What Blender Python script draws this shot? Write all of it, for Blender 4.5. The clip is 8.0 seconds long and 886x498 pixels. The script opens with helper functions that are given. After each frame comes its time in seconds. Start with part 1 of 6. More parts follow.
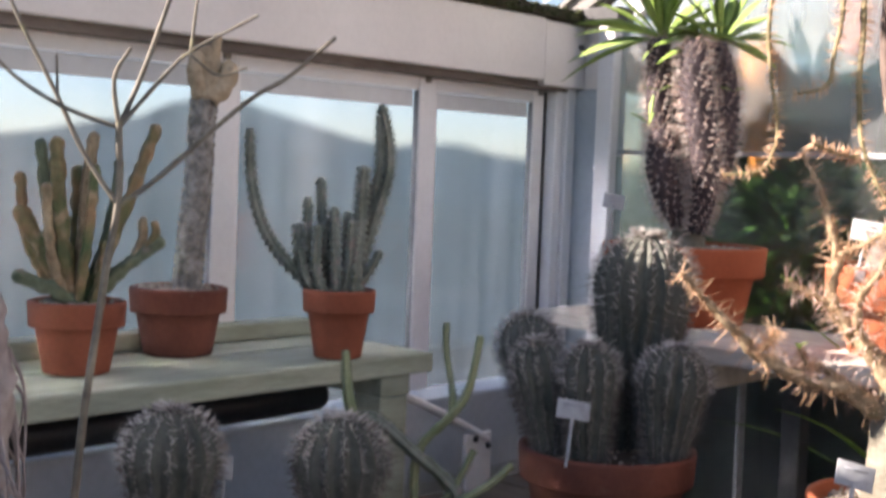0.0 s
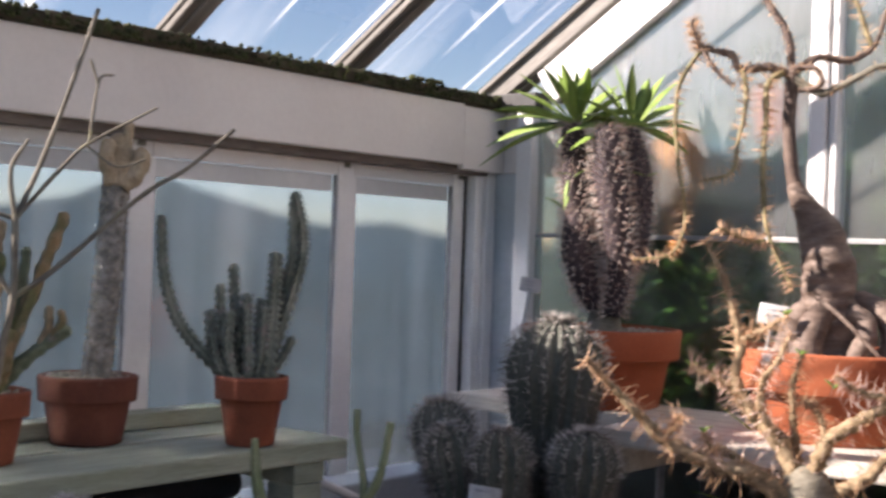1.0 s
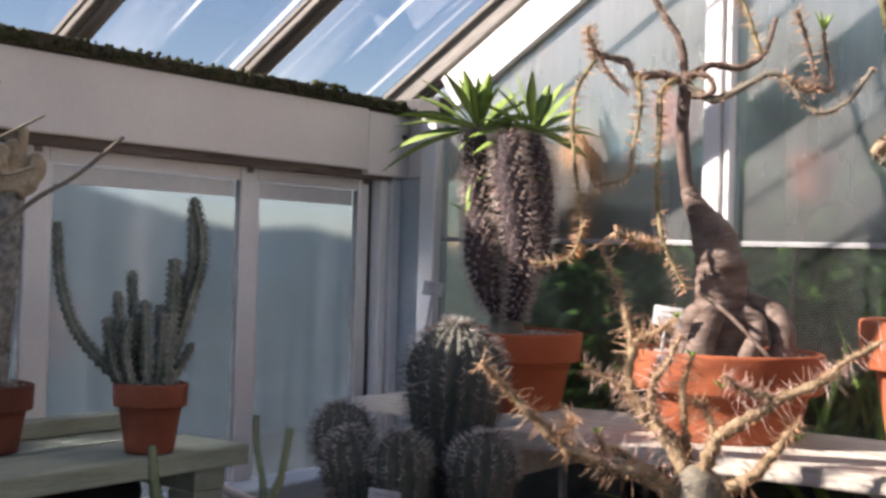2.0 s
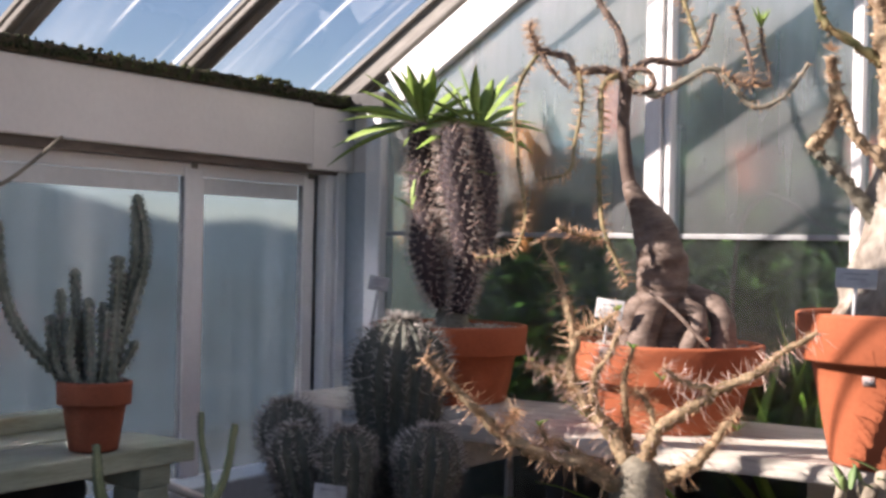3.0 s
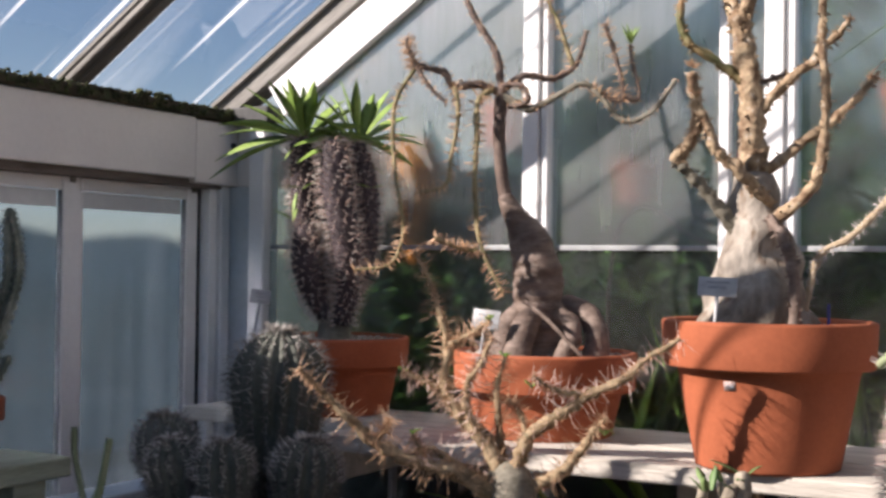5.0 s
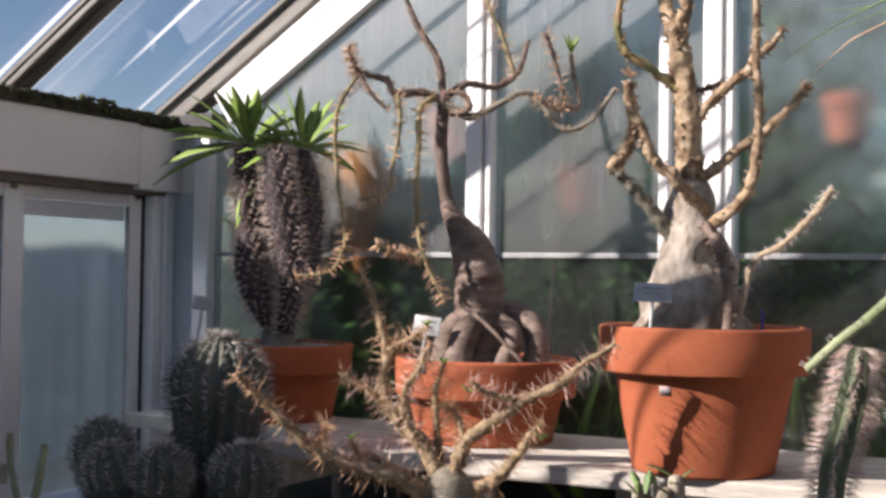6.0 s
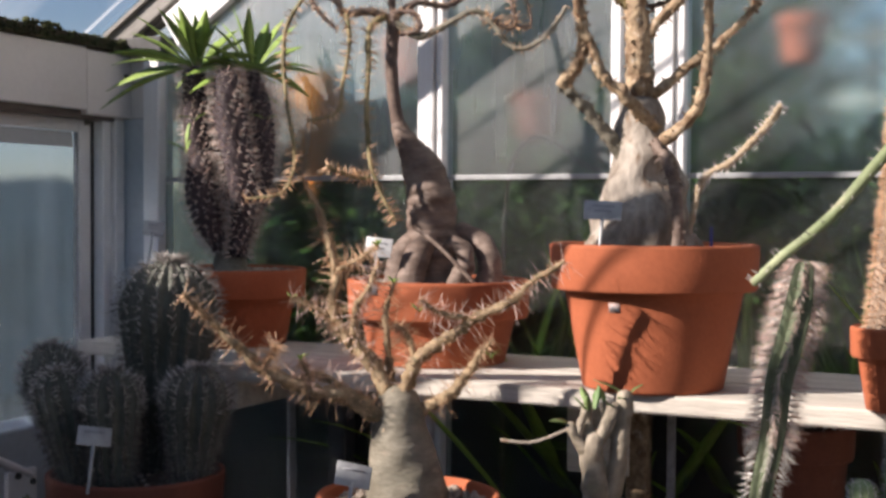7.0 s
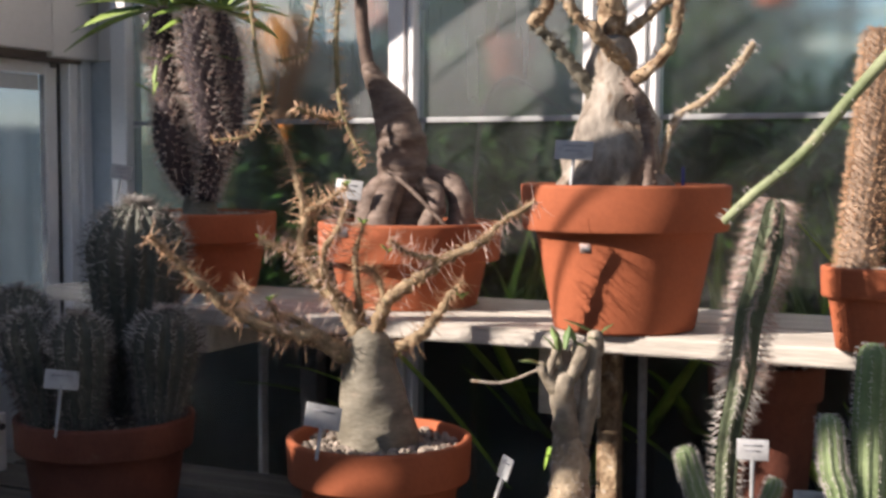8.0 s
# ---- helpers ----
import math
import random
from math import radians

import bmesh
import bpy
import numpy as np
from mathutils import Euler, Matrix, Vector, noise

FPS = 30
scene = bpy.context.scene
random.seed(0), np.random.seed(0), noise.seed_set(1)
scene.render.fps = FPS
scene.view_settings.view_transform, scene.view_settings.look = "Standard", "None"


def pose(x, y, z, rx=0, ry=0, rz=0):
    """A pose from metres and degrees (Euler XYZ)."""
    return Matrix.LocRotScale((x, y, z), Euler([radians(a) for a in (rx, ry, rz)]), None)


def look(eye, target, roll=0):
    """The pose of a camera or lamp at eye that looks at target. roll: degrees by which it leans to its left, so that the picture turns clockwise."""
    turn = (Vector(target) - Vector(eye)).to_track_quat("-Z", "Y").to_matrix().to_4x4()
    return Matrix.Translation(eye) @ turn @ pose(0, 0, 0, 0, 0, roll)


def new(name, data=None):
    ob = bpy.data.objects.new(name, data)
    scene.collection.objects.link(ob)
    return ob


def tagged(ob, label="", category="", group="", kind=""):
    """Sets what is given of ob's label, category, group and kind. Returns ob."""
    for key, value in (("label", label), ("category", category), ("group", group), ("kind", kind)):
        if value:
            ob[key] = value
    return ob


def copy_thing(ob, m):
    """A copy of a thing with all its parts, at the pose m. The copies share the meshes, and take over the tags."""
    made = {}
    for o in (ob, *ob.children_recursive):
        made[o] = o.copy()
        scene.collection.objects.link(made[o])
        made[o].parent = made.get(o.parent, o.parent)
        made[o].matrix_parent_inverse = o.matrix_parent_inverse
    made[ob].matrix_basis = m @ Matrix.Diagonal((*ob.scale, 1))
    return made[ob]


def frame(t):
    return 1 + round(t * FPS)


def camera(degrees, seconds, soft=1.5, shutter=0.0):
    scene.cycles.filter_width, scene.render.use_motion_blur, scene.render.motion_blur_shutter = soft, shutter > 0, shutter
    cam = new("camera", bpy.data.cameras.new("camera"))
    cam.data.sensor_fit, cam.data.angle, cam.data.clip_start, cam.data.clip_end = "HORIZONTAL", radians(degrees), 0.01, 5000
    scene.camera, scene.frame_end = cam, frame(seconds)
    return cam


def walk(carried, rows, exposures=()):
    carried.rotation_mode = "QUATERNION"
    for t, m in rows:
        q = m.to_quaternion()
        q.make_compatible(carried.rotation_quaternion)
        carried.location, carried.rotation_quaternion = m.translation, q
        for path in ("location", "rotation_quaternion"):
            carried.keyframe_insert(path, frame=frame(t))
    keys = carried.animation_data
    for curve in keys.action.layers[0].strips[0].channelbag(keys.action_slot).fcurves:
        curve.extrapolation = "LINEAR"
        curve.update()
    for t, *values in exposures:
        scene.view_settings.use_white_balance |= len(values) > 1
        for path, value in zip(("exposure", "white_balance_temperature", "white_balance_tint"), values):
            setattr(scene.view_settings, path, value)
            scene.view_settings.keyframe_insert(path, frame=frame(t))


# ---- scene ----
cam = camera(39.0, 8.0, soft=2.9, shutter=0.5)
PATH = [
    (0, (-0.026, -0.151, 1.48), (-1.378, 1.319, 1.362), 2.1),
    (0.5, (-0.013, -0.145, 1.487), (-1.356, 1.337, 1.47), 1.7),
    (1, (0.019, -0.125, 1.497), (-1.269, 1.405, 1.505), 1.9),
    (1.5, (0.042, -0.116, 1.5), (-1.189, 1.46, 1.517), 1.8),
    (3, (0.072, -0.122, 1.51), (-1.049, 1.534, 1.513), 1.1),
    (3.5, (0.083, -0.122, 1.512), (-1.011, 1.553, 1.512), 0.9),
    (4, (0.098, -0.123, 1.51), (-0.962, 1.573, 1.518), 1.0),
    (4.5, (0.109, -0.124, 1.508), (-0.912, 1.596, 1.523), 0.8),
    (6, (0.154, -0.118, 1.497), (-0.773, 1.653, 1.545), 0.8),
    (6.5, (0.162, -0.114, 1.489), (-0.73, 1.676, 1.496), 0.6),
    (7, (0.169, -0.098, 1.477), (-0.705, 1.7, 1.417), 0.3),
    (7.5, (0.17, -0.087, 1.468), (-0.693, 1.715, 1.37), 0.2),
    (8, (0.171, -0.079, 1.46), (-0.667, 1.732, 1.322), 0.2),
]
walk(cam, [(t, look(eye, target, roll)) for t, eye, target, roll in PATH],
     exposures=[(0, 2.56, 6850, 22), (0.5, 2.3, 6850, 22), (1.0, 2.0, 6800, 22), (1.5, 1.82, 6800, 21), (3.0, 1.78, 6750, 22), (3.5, 1.68, 6700, 21), (6, 1.38, 6500, 19), (8, 1.42, 6850, 19)])

# ---- world, sun, exposure ----
SUN = Vector((-0.542, -0.555, 0.460)).normalized()
world = bpy.data.worlds.new("world")
scene.world = world
world.use_nodes = True
wn = world.node_tree
sky = wn.nodes.new("ShaderNodeTexSky")
sky.sky_type, sky.sun_disc = "NISHITA", False
sky.sun_elevation, sky.sun_rotation = math.asin(SUN.z), math.atan2(SUN.x, SUN.y)
sky.dust_density, sky.ozone_density = 0.25, 3.5
wn.links.new(sky.outputs[0], wn.nodes["Background"].inputs[0])
wn.nodes["Background"].inputs[1].default_value = 0.05
sun = new("sun", bpy.data.lights.new("sun", "SUN"))
sun.data.energy, sun.data.angle, sun.data.color = 5.0, radians(0.6), (1.0, 0.94, 0.85)
sun.matrix_world = look(SUN * 20, (0, 0, 0))


# ---- materials ----
def link(nt, a, b):
    nt.links.new(a, b)


def mat(name, c1, c2, scale=8.0, rough=0.8, bump=0.3, fine=60.0, stain=None, stain_at=0.62, stretch=(1, 1, 1), metal=0.0, island=0.0, spec=0.4, sheen=0.0, grit=0.45):
    """A surface of two colours mixed by noise, with fine grain, relief and optional stains."""
    m = bpy.data.materials.new(name)
    m.use_nodes = True
    nt = m.node_tree
    b = nt.nodes["Principled BSDF"]
    co = nt.nodes.new("ShaderNodeTexCoord")
    mp = nt.nodes.new("ShaderNodeMapping")
    mp.inputs["Scale"].default_value = stretch
    info = nt.nodes.new("ShaderNodeObjectInfo")
    shift = nt.nodes.new("ShaderNodeVectorMath")
    shift.operation = "ADD"
    link(nt, co.outputs["Object"], shift.inputs[0])
    link(nt, info.outputs["Random"], shift.inputs[1])
    link(nt, shift.outputs[0], mp.inputs[0])
    n1 = nt.nodes.new("ShaderNodeTexNoise")
    n1.inputs["Scale"].default_value, n1.inputs["Detail"].default_value = scale, 5
    n2 = nt.nodes.new("ShaderNodeTexNoise")
    n2.inputs["Scale"].default_value, n2.inputs["Detail"].default_value = fine, 4
    link(nt, mp.outputs[0], n1.inputs[0])
    link(nt, mp.outputs[0], n2.inputs[0])
    r1 = nt.nodes.new("ShaderNodeValToRGB")
    r1.color_ramp.elements[0].position, r1.color_ramp.elements[1].position = 0.36, 0.66
    r1.color_ramp.elements[0].color, r1.color_ramp.elements[1].color = (*c1, 1), (*c2, 1)
    link(nt, n1.outputs[0], r1.inputs[0])
    col = r1.outputs[0]
    if island:
        geo = nt.nodes.new("ShaderNodeNewGeometry")
        hs = nt.nodes.new("ShaderNodeHueSaturation")
        mr = nt.nodes.new("ShaderNodeMapRange")
        mr.inputs[3].default_value, mr.inputs[4].default_value = 1 - island, 1 + island
        link(nt, geo.outputs["Random Per Island"], mr.inputs[0])
        link(nt, mr.outputs[0], hs.inputs["Value"])
        link(nt, col, hs.inputs["Color"])
        col = hs.outputs[0]
    grain = nt.nodes.new("ShaderNodeMix")
    grain.data_type, grain.blend_type = "RGBA", "MULTIPLY"
    grain.inputs[0].default_value = grit
    r2 = nt.nodes.new("ShaderNodeValToRGB")
    r2.color_ramp.elements[0].position, r2.color_ramp.elements[1].position = 0.3, 0.62
    r2.color_ramp.elements[0].color = (0.45, 0.43, 0.42, 1)
    link(nt, n2.outputs[0], r2.inputs[0])
    link(nt, col, grain.inputs[6])
    link(nt, r2.outputs[0], grain.inputs[7])
    col = grain.outputs[2]
    if stain:
        n3 = nt.nodes.new("ShaderNodeTexNoise")
        n3.inputs["Scale"].default_value, n3.inputs["Detail"].default_value = scale * 1.7, 7
        sh3 = nt.nodes.new("ShaderNodeVectorMath")
        sh3.operation = "ADD"
        sh3.inputs[1].default_value = (3.1, 7.7, 1.3)
        link(nt, mp.outputs[0], sh3.inputs[0])
        link(nt, sh3.outputs[0], n3.inputs[0])
        r3 = nt.nodes.new("ShaderNodeValToRGB")
        r3.color_ramp.elements[0].position, r3.color_ramp.elements[1].position = stain_at, stain_at + 0.16
        link(nt, n3.outputs[0], r3.inputs[0])
        sm = nt.nodes.new("ShaderNodeMix")
        sm.data_type = "RGBA"
        link(nt, r3.outputs[0], sm.inputs[0])
        link(nt, col, sm.inputs[6])
        sm.inputs[7].default_value = (*stain, 1)
        col = sm.outputs[2]
    link(nt, col, b.inputs["Base Color"])
    b.inputs["Roughness"].default_value, b.inputs["Metallic"].default_value = rough, metal
    b.inputs["Specular IOR Level"].default_value = spec
    if sheen:
        b.inputs["Sheen Weight"].default_value = sheen
    if bump:
        bp = nt.nodes.new("ShaderNodeBump")
        bp.inputs["Strength"].default_value, bp.inputs["Distance"].default_value = bump, 0.004
        link(nt, n2.outputs[0], bp.inputs["Height"])
        link(nt, bp.outputs[0], b.inputs["Normal"])
    return m


def glass(name, tint, dust, dust_col, lo=0.0, hi=1.0, scale=3.0, stretch=(1, 1, 1), rough=0.02, gloss=0.12, turn=0, edge=(0.3, 0.7), lines=0.0, rise=None, blur=0.0):
    """A thin pane: clear, with a film of dust or lime in noisy patches, and a mirror gloss."""
    m = bpy.data.materials.new(name)
    m.use_nodes = True
    nt = m.node_tree
    nt.nodes.remove(nt.nodes["Principled BSDF"])
    out = nt.nodes["Material Output"]
    co = nt.nodes.new("ShaderNodeTexCoord")
    mp = nt.nodes.new("ShaderNodeMapping")
    mp.inputs["Scale"].default_value = stretch
    mp.inputs["Rotation"].default_value = (0, 0, radians(turn))
    link(nt, co.outputs["Object"], mp.inputs[0])
    n = nt.nodes.new("ShaderNodeTexNoise")
    n.inputs["Scale"].default_value, n.inputs["Detail"].default_value, n.inputs["Roughness"].default_value = scale, 6, 0.6
    link(nt, mp.outputs[0], n.inputs[0])
    mr = nt.nodes.new("ShaderNodeMapRange")
    mr.inputs[1].default_value, mr.inputs[2].default_value = edge
    mr.inputs[3].default_value, mr.inputs[4].default_value = max(0, dust * (1 + lo)), min(1, dust * (1 + hi))
    link(nt, n.outputs[0], mr.inputs[0])
    amount = mr.outputs[0]
    if rise:
        # haze put into the film, thicker towards the top of the pane
        sep = nt.nodes.new("ShaderNodeSeparateXYZ")
        link(nt, co.outputs["Object"], sep.inputs[0])
        up_r = nt.nodes.new("ShaderNodeMapRange")
        up_r.inputs[1].default_value, up_r.inputs[2].default_value = rise[0], rise[1]
        up_r.inputs[3].default_value, up_r.inputs[4].default_value = rise[2], rise[3]
        link(nt, sep.outputs[2], up_r.inputs[0])
        ml = nt.nodes.new("ShaderNodeMath")
        ml.operation = "MULTIPLY"
        link(nt, amount, ml.inputs[0])
        link(nt, up_r.outputs[0], ml.inputs[1])
        amount = ml.outputs[0]
    for ang, off, frq in ((38, 0.0, 26), (52, 4.0, 20)) if lines else ():
        mp2 = nt.nodes.new("ShaderNodeMapping")
        mp2.inputs["Scale"].default_value = (0.45, frq, 1)
        mp2.inputs["Rotation"].default_value = (0, 0, radians(ang))
        mp2.inputs["Location"].default_value = (off, off, 0)
        info = nt.nodes.new("ShaderNodeObjectInfo")
        sh = nt.nodes.new("ShaderNodeVectorMath")
        sh.operation = "ADD"
        link(nt, co.outputs["Object"], sh.inputs[0])
        link(nt, info.outputs["Random"], sh.inputs[1])
        link(nt, sh.outputs[0], mp2.inputs[0])
        ln = nt.nodes.new("ShaderNodeTexNoise")
        ln.inputs["Scale"].default_value, ln.inputs["Detail"].default_value = 1.0, 1
        link(nt, mp2.outputs[0], ln.inputs[0])
        lr = nt.nodes.new("ShaderNodeMapRange")
        lr.inputs[1].default_value, lr.inputs[2].default_value = 0.665, 0.72
        lr.inputs[3].default_value, lr.inputs[4].default_value = 0.0, lines
        link(nt, ln.outputs[0], lr.inputs[0])
        mx = nt.nodes.new("ShaderNodeMath")
        mx.operation = "MAXIMUM"
        link(nt, amount, mx.inputs[0])
        link(nt, lr.outputs[0], mx.inputs[1])
        amount = mx.outputs[0]
    if blur:
        tr = nt.nodes.new("ShaderNodeBsdfRefraction")
        tr.inputs["Roughness"].default_value, tr.inputs["IOR"].default_value = blur, 1.3
    else:
        tr = nt.nodes.new("ShaderNodeBsdfTransparent")
    tr.inputs[0].default_value = (*tint, 1)
    df = nt.nodes.new("ShaderNodeBsdfDiffuse")
    df.inputs[0].default_value = (*dust_col, 1)
    tl = nt.nodes.new("ShaderNodeBsdfTranslucent")
    tl.inputs[0].default_value = (*dust_col, 1)
    film = nt.nodes.new("ShaderNodeMixShader")
    film.inputs[0].default_value = 0.75
    link(nt, df.outputs[0], film.inputs[1])
    link(nt, tl.outputs[0], film.inputs[2])
    body = nt.nodes.new("ShaderNodeMixShader")
    link(nt, amount, body.inputs[0])
    link(nt, tr.outputs[0], body.inputs[1])
    link(nt, film.outputs[0], body.inputs[2])
    gl = nt.nodes.new("ShaderNodeBsdfGlossy")
    gl.inputs["Roughness"].default_value = rough
    lw = nt.nodes.new("ShaderNodeFresnel")
    lw.inputs[0].default_value = 1.45
    top = nt.nodes.new("ShaderNodeMixShader")
    mul = nt.nodes.new("ShaderNodeMath")
    mul.operation = "MULTIPLY"
    mul.inputs[1].default_value = gloss * 8
    mul.use_clamp = True
    link(nt, lw.outputs[0], mul.inputs[0])
    link(nt, mul.outputs[0], top.inputs[0])
    link(nt, body.outputs[0], top.inputs[1])
    link(nt, gl.outputs[0], top.inputs[2])
    link(nt, top.outputs[0], out.inputs[0])
    return m


def frosted(name):
    """Misted window glass: a rough clear pane under a film of droplets that runs down in streaks."""
    m = bpy.data.materials.new(name)
    m.use_nodes = True
    nt = m.node_tree
    nt.nodes.remove(nt.nodes["Principled BSDF"])
    out = nt.nodes["Material Output"]
    co = nt.nodes.new("ShaderNodeTexCoord")
    mp = nt.nodes.new("ShaderNodeMapping")
    mp.inputs["Scale"].default_value = (1, 14, 0.6)
    link(nt, co.outputs["Object"], mp.inputs[0])
    n = nt.nodes.new("ShaderNodeTexNoise")
    n.inputs["Scale"].default_value, n.inputs["Detail"].default_value = 1.4, 5
    link(nt, mp.outputs[0], n.inputs[0])
    mr = nt.nodes.new("ShaderNodeMapRange")
    mr.inputs[1].default_value, mr.inputs[2].default_value = 0.3, 0.7
    mr.inputs[3].default_value, mr.inputs[4].default_value = 0.045, 0.10
    link(nt, n.outputs[0], mr.inputs[0])
    rf = nt.nodes.new("ShaderNodeBsdfRefraction")
    rf.inputs["Color"].default_value = (0.70, 0.74, 0.79, 1)
    rf.inputs["Roughness"].default_value, rf.inputs["IOR"].default_value = 0.19, 1.08
    tl = nt.nodes.new("ShaderNodeBsdfTranslucent")
    tl.inputs[0].default_value = (0.38, 0.44, 0.47, 1)
    mix = nt.nodes.new("ShaderNodeMixShader")
    link(nt, mr.outputs[0], mix.inputs[0])
    link(nt, rf.outputs[0], mix.inputs[1])
    link(nt, tl.outputs[0], mix.inputs[2])
    gl = nt.nodes.new("ShaderNodeBsdfGlossy")
    gl.inputs["Roughness"].default_value = 0.12
    top = nt.nodes.new("ShaderNodeMixShader")
    top.inputs[0].default_value = 0.05
    link(nt, mix.outputs[0], top.inputs[1])
    link(nt, gl.outputs[0], top.inputs[2])
    link(nt, top.outputs[0], out.inputs[0])
    return m


M = {}
M["clay"] = mat("terracotta", (0.29, 0.078, 0.031), (0.38, 0.104, 0.043), 6, 0.85, 0.14, 150, (0.46, 0.185, 0.10), 0.72, grit=0.2)
# old clay, darkened further for pots that stand in shade
M["clay_old_shaded"] = mat("old_shaded_terracotta", (0.105, 0.034, 0.021), (0.17, 0.053, 0.031), 9, 0.88, 0.25, 110, (0.20, 0.12, 0.09), 0.64, grit=0.22)
# the same clay, darkened for shaded pots and one hazed hanging pot
M["clay_shaded"] = mat("shaded_terracotta", (0.19, 0.052, 0.025), (0.27, 0.075, 0.036), 7, 0.85, 0.16, 140, (0.34, 0.16, 0.10), 0.70, grit=0.22)
M["soil"] = mat("soil", (0.05, 0.035, 0.025), (0.10, 0.075, 0.05), 40, 0.95, 0.8, 160)
M["gravel"] = mat("gravel", (0.25, 0.205, 0.165), (0.41, 0.345, 0.285), 30, 0.85, 0.3, 200, island=0.5)
M["wood"] = mat("weathered_wood", (0.48, 0.44, 0.38), (0.66, 0.61, 0.54), 5, 0.85, 0.6, 55, (0.22, 0.20, 0.17), 0.63, (0.35, 7, 7))
M["wood_green"] = mat("algae_wood", (0.29, 0.31, 0.225), (0.43, 0.44, 0.335), 5, 0.85, 0.4, 55, (0.24, 0.27, 0.185), 0.62, (4, 0.6, 4), grit=0.25)
M["paint"] = mat("white_paint", (0.66, 0.62, 0.59), (0.74, 0.70, 0.66), 3, 0.55, 0.05, 90, (0.52, 0.47, 0.43), 0.70, grit=0.08)
M["frame"] = mat("white_frame", (0.72, 0.71, 0.70), (0.80, 0.79, 0.78), 4, 0.45, 0.04, 80, (0.56, 0.54, 0.52), 0.72, grit=0.08)
M["rafter"] = mat("grey_rafter", (0.13, 0.12, 0.105), (0.26, 0.24, 0.215), 6, 0.65, 0.3, 60, (0.10, 0.08, 0.06), 0.60, (0.4, 4, 4))
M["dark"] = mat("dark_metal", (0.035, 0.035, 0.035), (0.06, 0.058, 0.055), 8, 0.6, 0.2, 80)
M["gasket"] = mat("grey_rubber", (0.22, 0.22, 0.225), (0.30, 0.30, 0.305), 8, 0.7, 0.1, 80)
M["black"] = mat("black_plastic", (0.015, 0.016, 0.018), (0.03, 0.03, 0.032), 10, 0.4, 0.1, 90)
M["sill"] = mat("rotten_sill", (0.045, 0.036, 0.022), (0.09, 0.07, 0.042), 14, 0.9, 0.8, 70, (0.035, 0.048, 0.018), 0.50)
M["soffit"] = mat("brown_soffit", (0.13, 0.105, 0.09), (0.21, 0.175, 0.15), 8, 0.85, 0.4, 70, (0.08, 0.06, 0.045), 0.62, (4, 0.5, 4))
M["moss"] = mat("moss", (0.026, 0.032, 0.012), (0.065, 0.075, 0.024), 25, 0.95, 0.8, 140, (0.06, 0.045, 0.03), 0.56, island=0.4)
M["concrete"] = mat("concrete", (0.10, 0.095, 0.085), (0.16, 0.15, 0.135), 2, 0.9, 0.4, 40)
M["ground"] = mat("ground", (0.09, 0.10, 0.05), (0.15, 0.14, 0.09), 0.5, 0.95, 0.3, 8)
# bench wood darkened to cut bounce light and deepen the shade around it
M["wood_dark"] = mat("darkened_bench_wood", (0.075, 0.066, 0.055), (0.15, 0.13, 0.105), 5, 0.85, 0.5, 55, (0.05, 0.045, 0.035), 0.6, (0.35, 7, 7))
M["strip_grey"] = mat("grey_strip", (0.58, 0.59, 0.59), (0.64, 0.65, 0.65), 4, 0.6, 0.05, 50, grit=0.12)
M["joint"] = mat("clouded_joint", (0.26, 0.27, 0.27), (0.36, 0.37, 0.37), 14, 0.4, 0.1, 60, grit=0.3)
# blue haze of the distance put into the backdrop's colour
M["hill"] = mat("hazy_backdrop", (0.125, 0.225, 0.235), (0.175, 0.28, 0.29), 0.6, 0.95, 0.0, 3)
M["barrel"] = mat("barrel_skin", (0.070, 0.076, 0.060), (0.125, 0.128, 0.105), 14, 0.75, 0.4, 120, (0.15, 0.135, 0.11), 0.64)
M["spine_pale"] = mat("pale_spine", (0.48, 0.44, 0.40), (0.68, 0.63, 0.58), 30, 0.6, 0, 50, island=0.35)
M["spine_grey"] = mat("grey_spine", (0.20, 0.175, 0.155), (0.37, 0.335, 0.30), 30, 0.6, 0, 50, island=0.4)
M["spine_dark"] = mat("dark_spine", (0.08, 0.068, 0.06), (0.19, 0.16, 0.145), 30, 0.6, 0, 50, island=0.5)
M["spine_tan"] = mat("tan_spine", (0.46, 0.27, 0.15), (0.66, 0.44, 0.28), 30, 0.6, 0, 50, island=0.4)
M["spine_pink"] = mat("pink_spine", (0.50, 0.33, 0.27), (0.72, 0.56, 0.48), 30, 0.6, 0, 50, island=0.4)
M["bark_tan"] = mat("tan_bark", (0.17, 0.10, 0.055), (0.47, 0.35, 0.22), 42, 0.8, 1.0, 120, (0.55, 0.49, 0.41), 0.60, grit=0.6)
M["bark_silver"] = mat("silver_bark", (0.20, 0.165, 0.13), (0.40, 0.355, 0.30), 22, 0.75, 1.0, 75, (0.16, 0.105, 0.065), 0.54, (1.2, 1.2, 0.6), grit=0.6)
M["bark_brown"] = mat("brown_bark", (0.12, 0.082, 0.064), (0.235, 0.175, 0.14), 16, 0.7, 0.5, 90, (0.34, 0.28, 0.225), 0.64, (1, 1, 3.0))
M["bark_dark"] = mat("dark_bark", (0.09, 0.06, 0.05), (0.17, 0.12, 0.095), 25, 0.75, 0.4, 110)
M["bark_grey"] = mat("grey_green_bark", (0.135, 0.122, 0.09), (0.235, 0.21, 0.16), 14, 0.75, 0.5, 80, (0.27, 0.225, 0.17), 0.62, (1, 1, 2.5))
M["bark_spiny"] = mat("green_brown_bark", (0.19, 0.13, 0.07), (0.42, 0.31, 0.19), 34, 0.8, 0.8, 110, (0.14, 0.13, 0.07), 0.58)
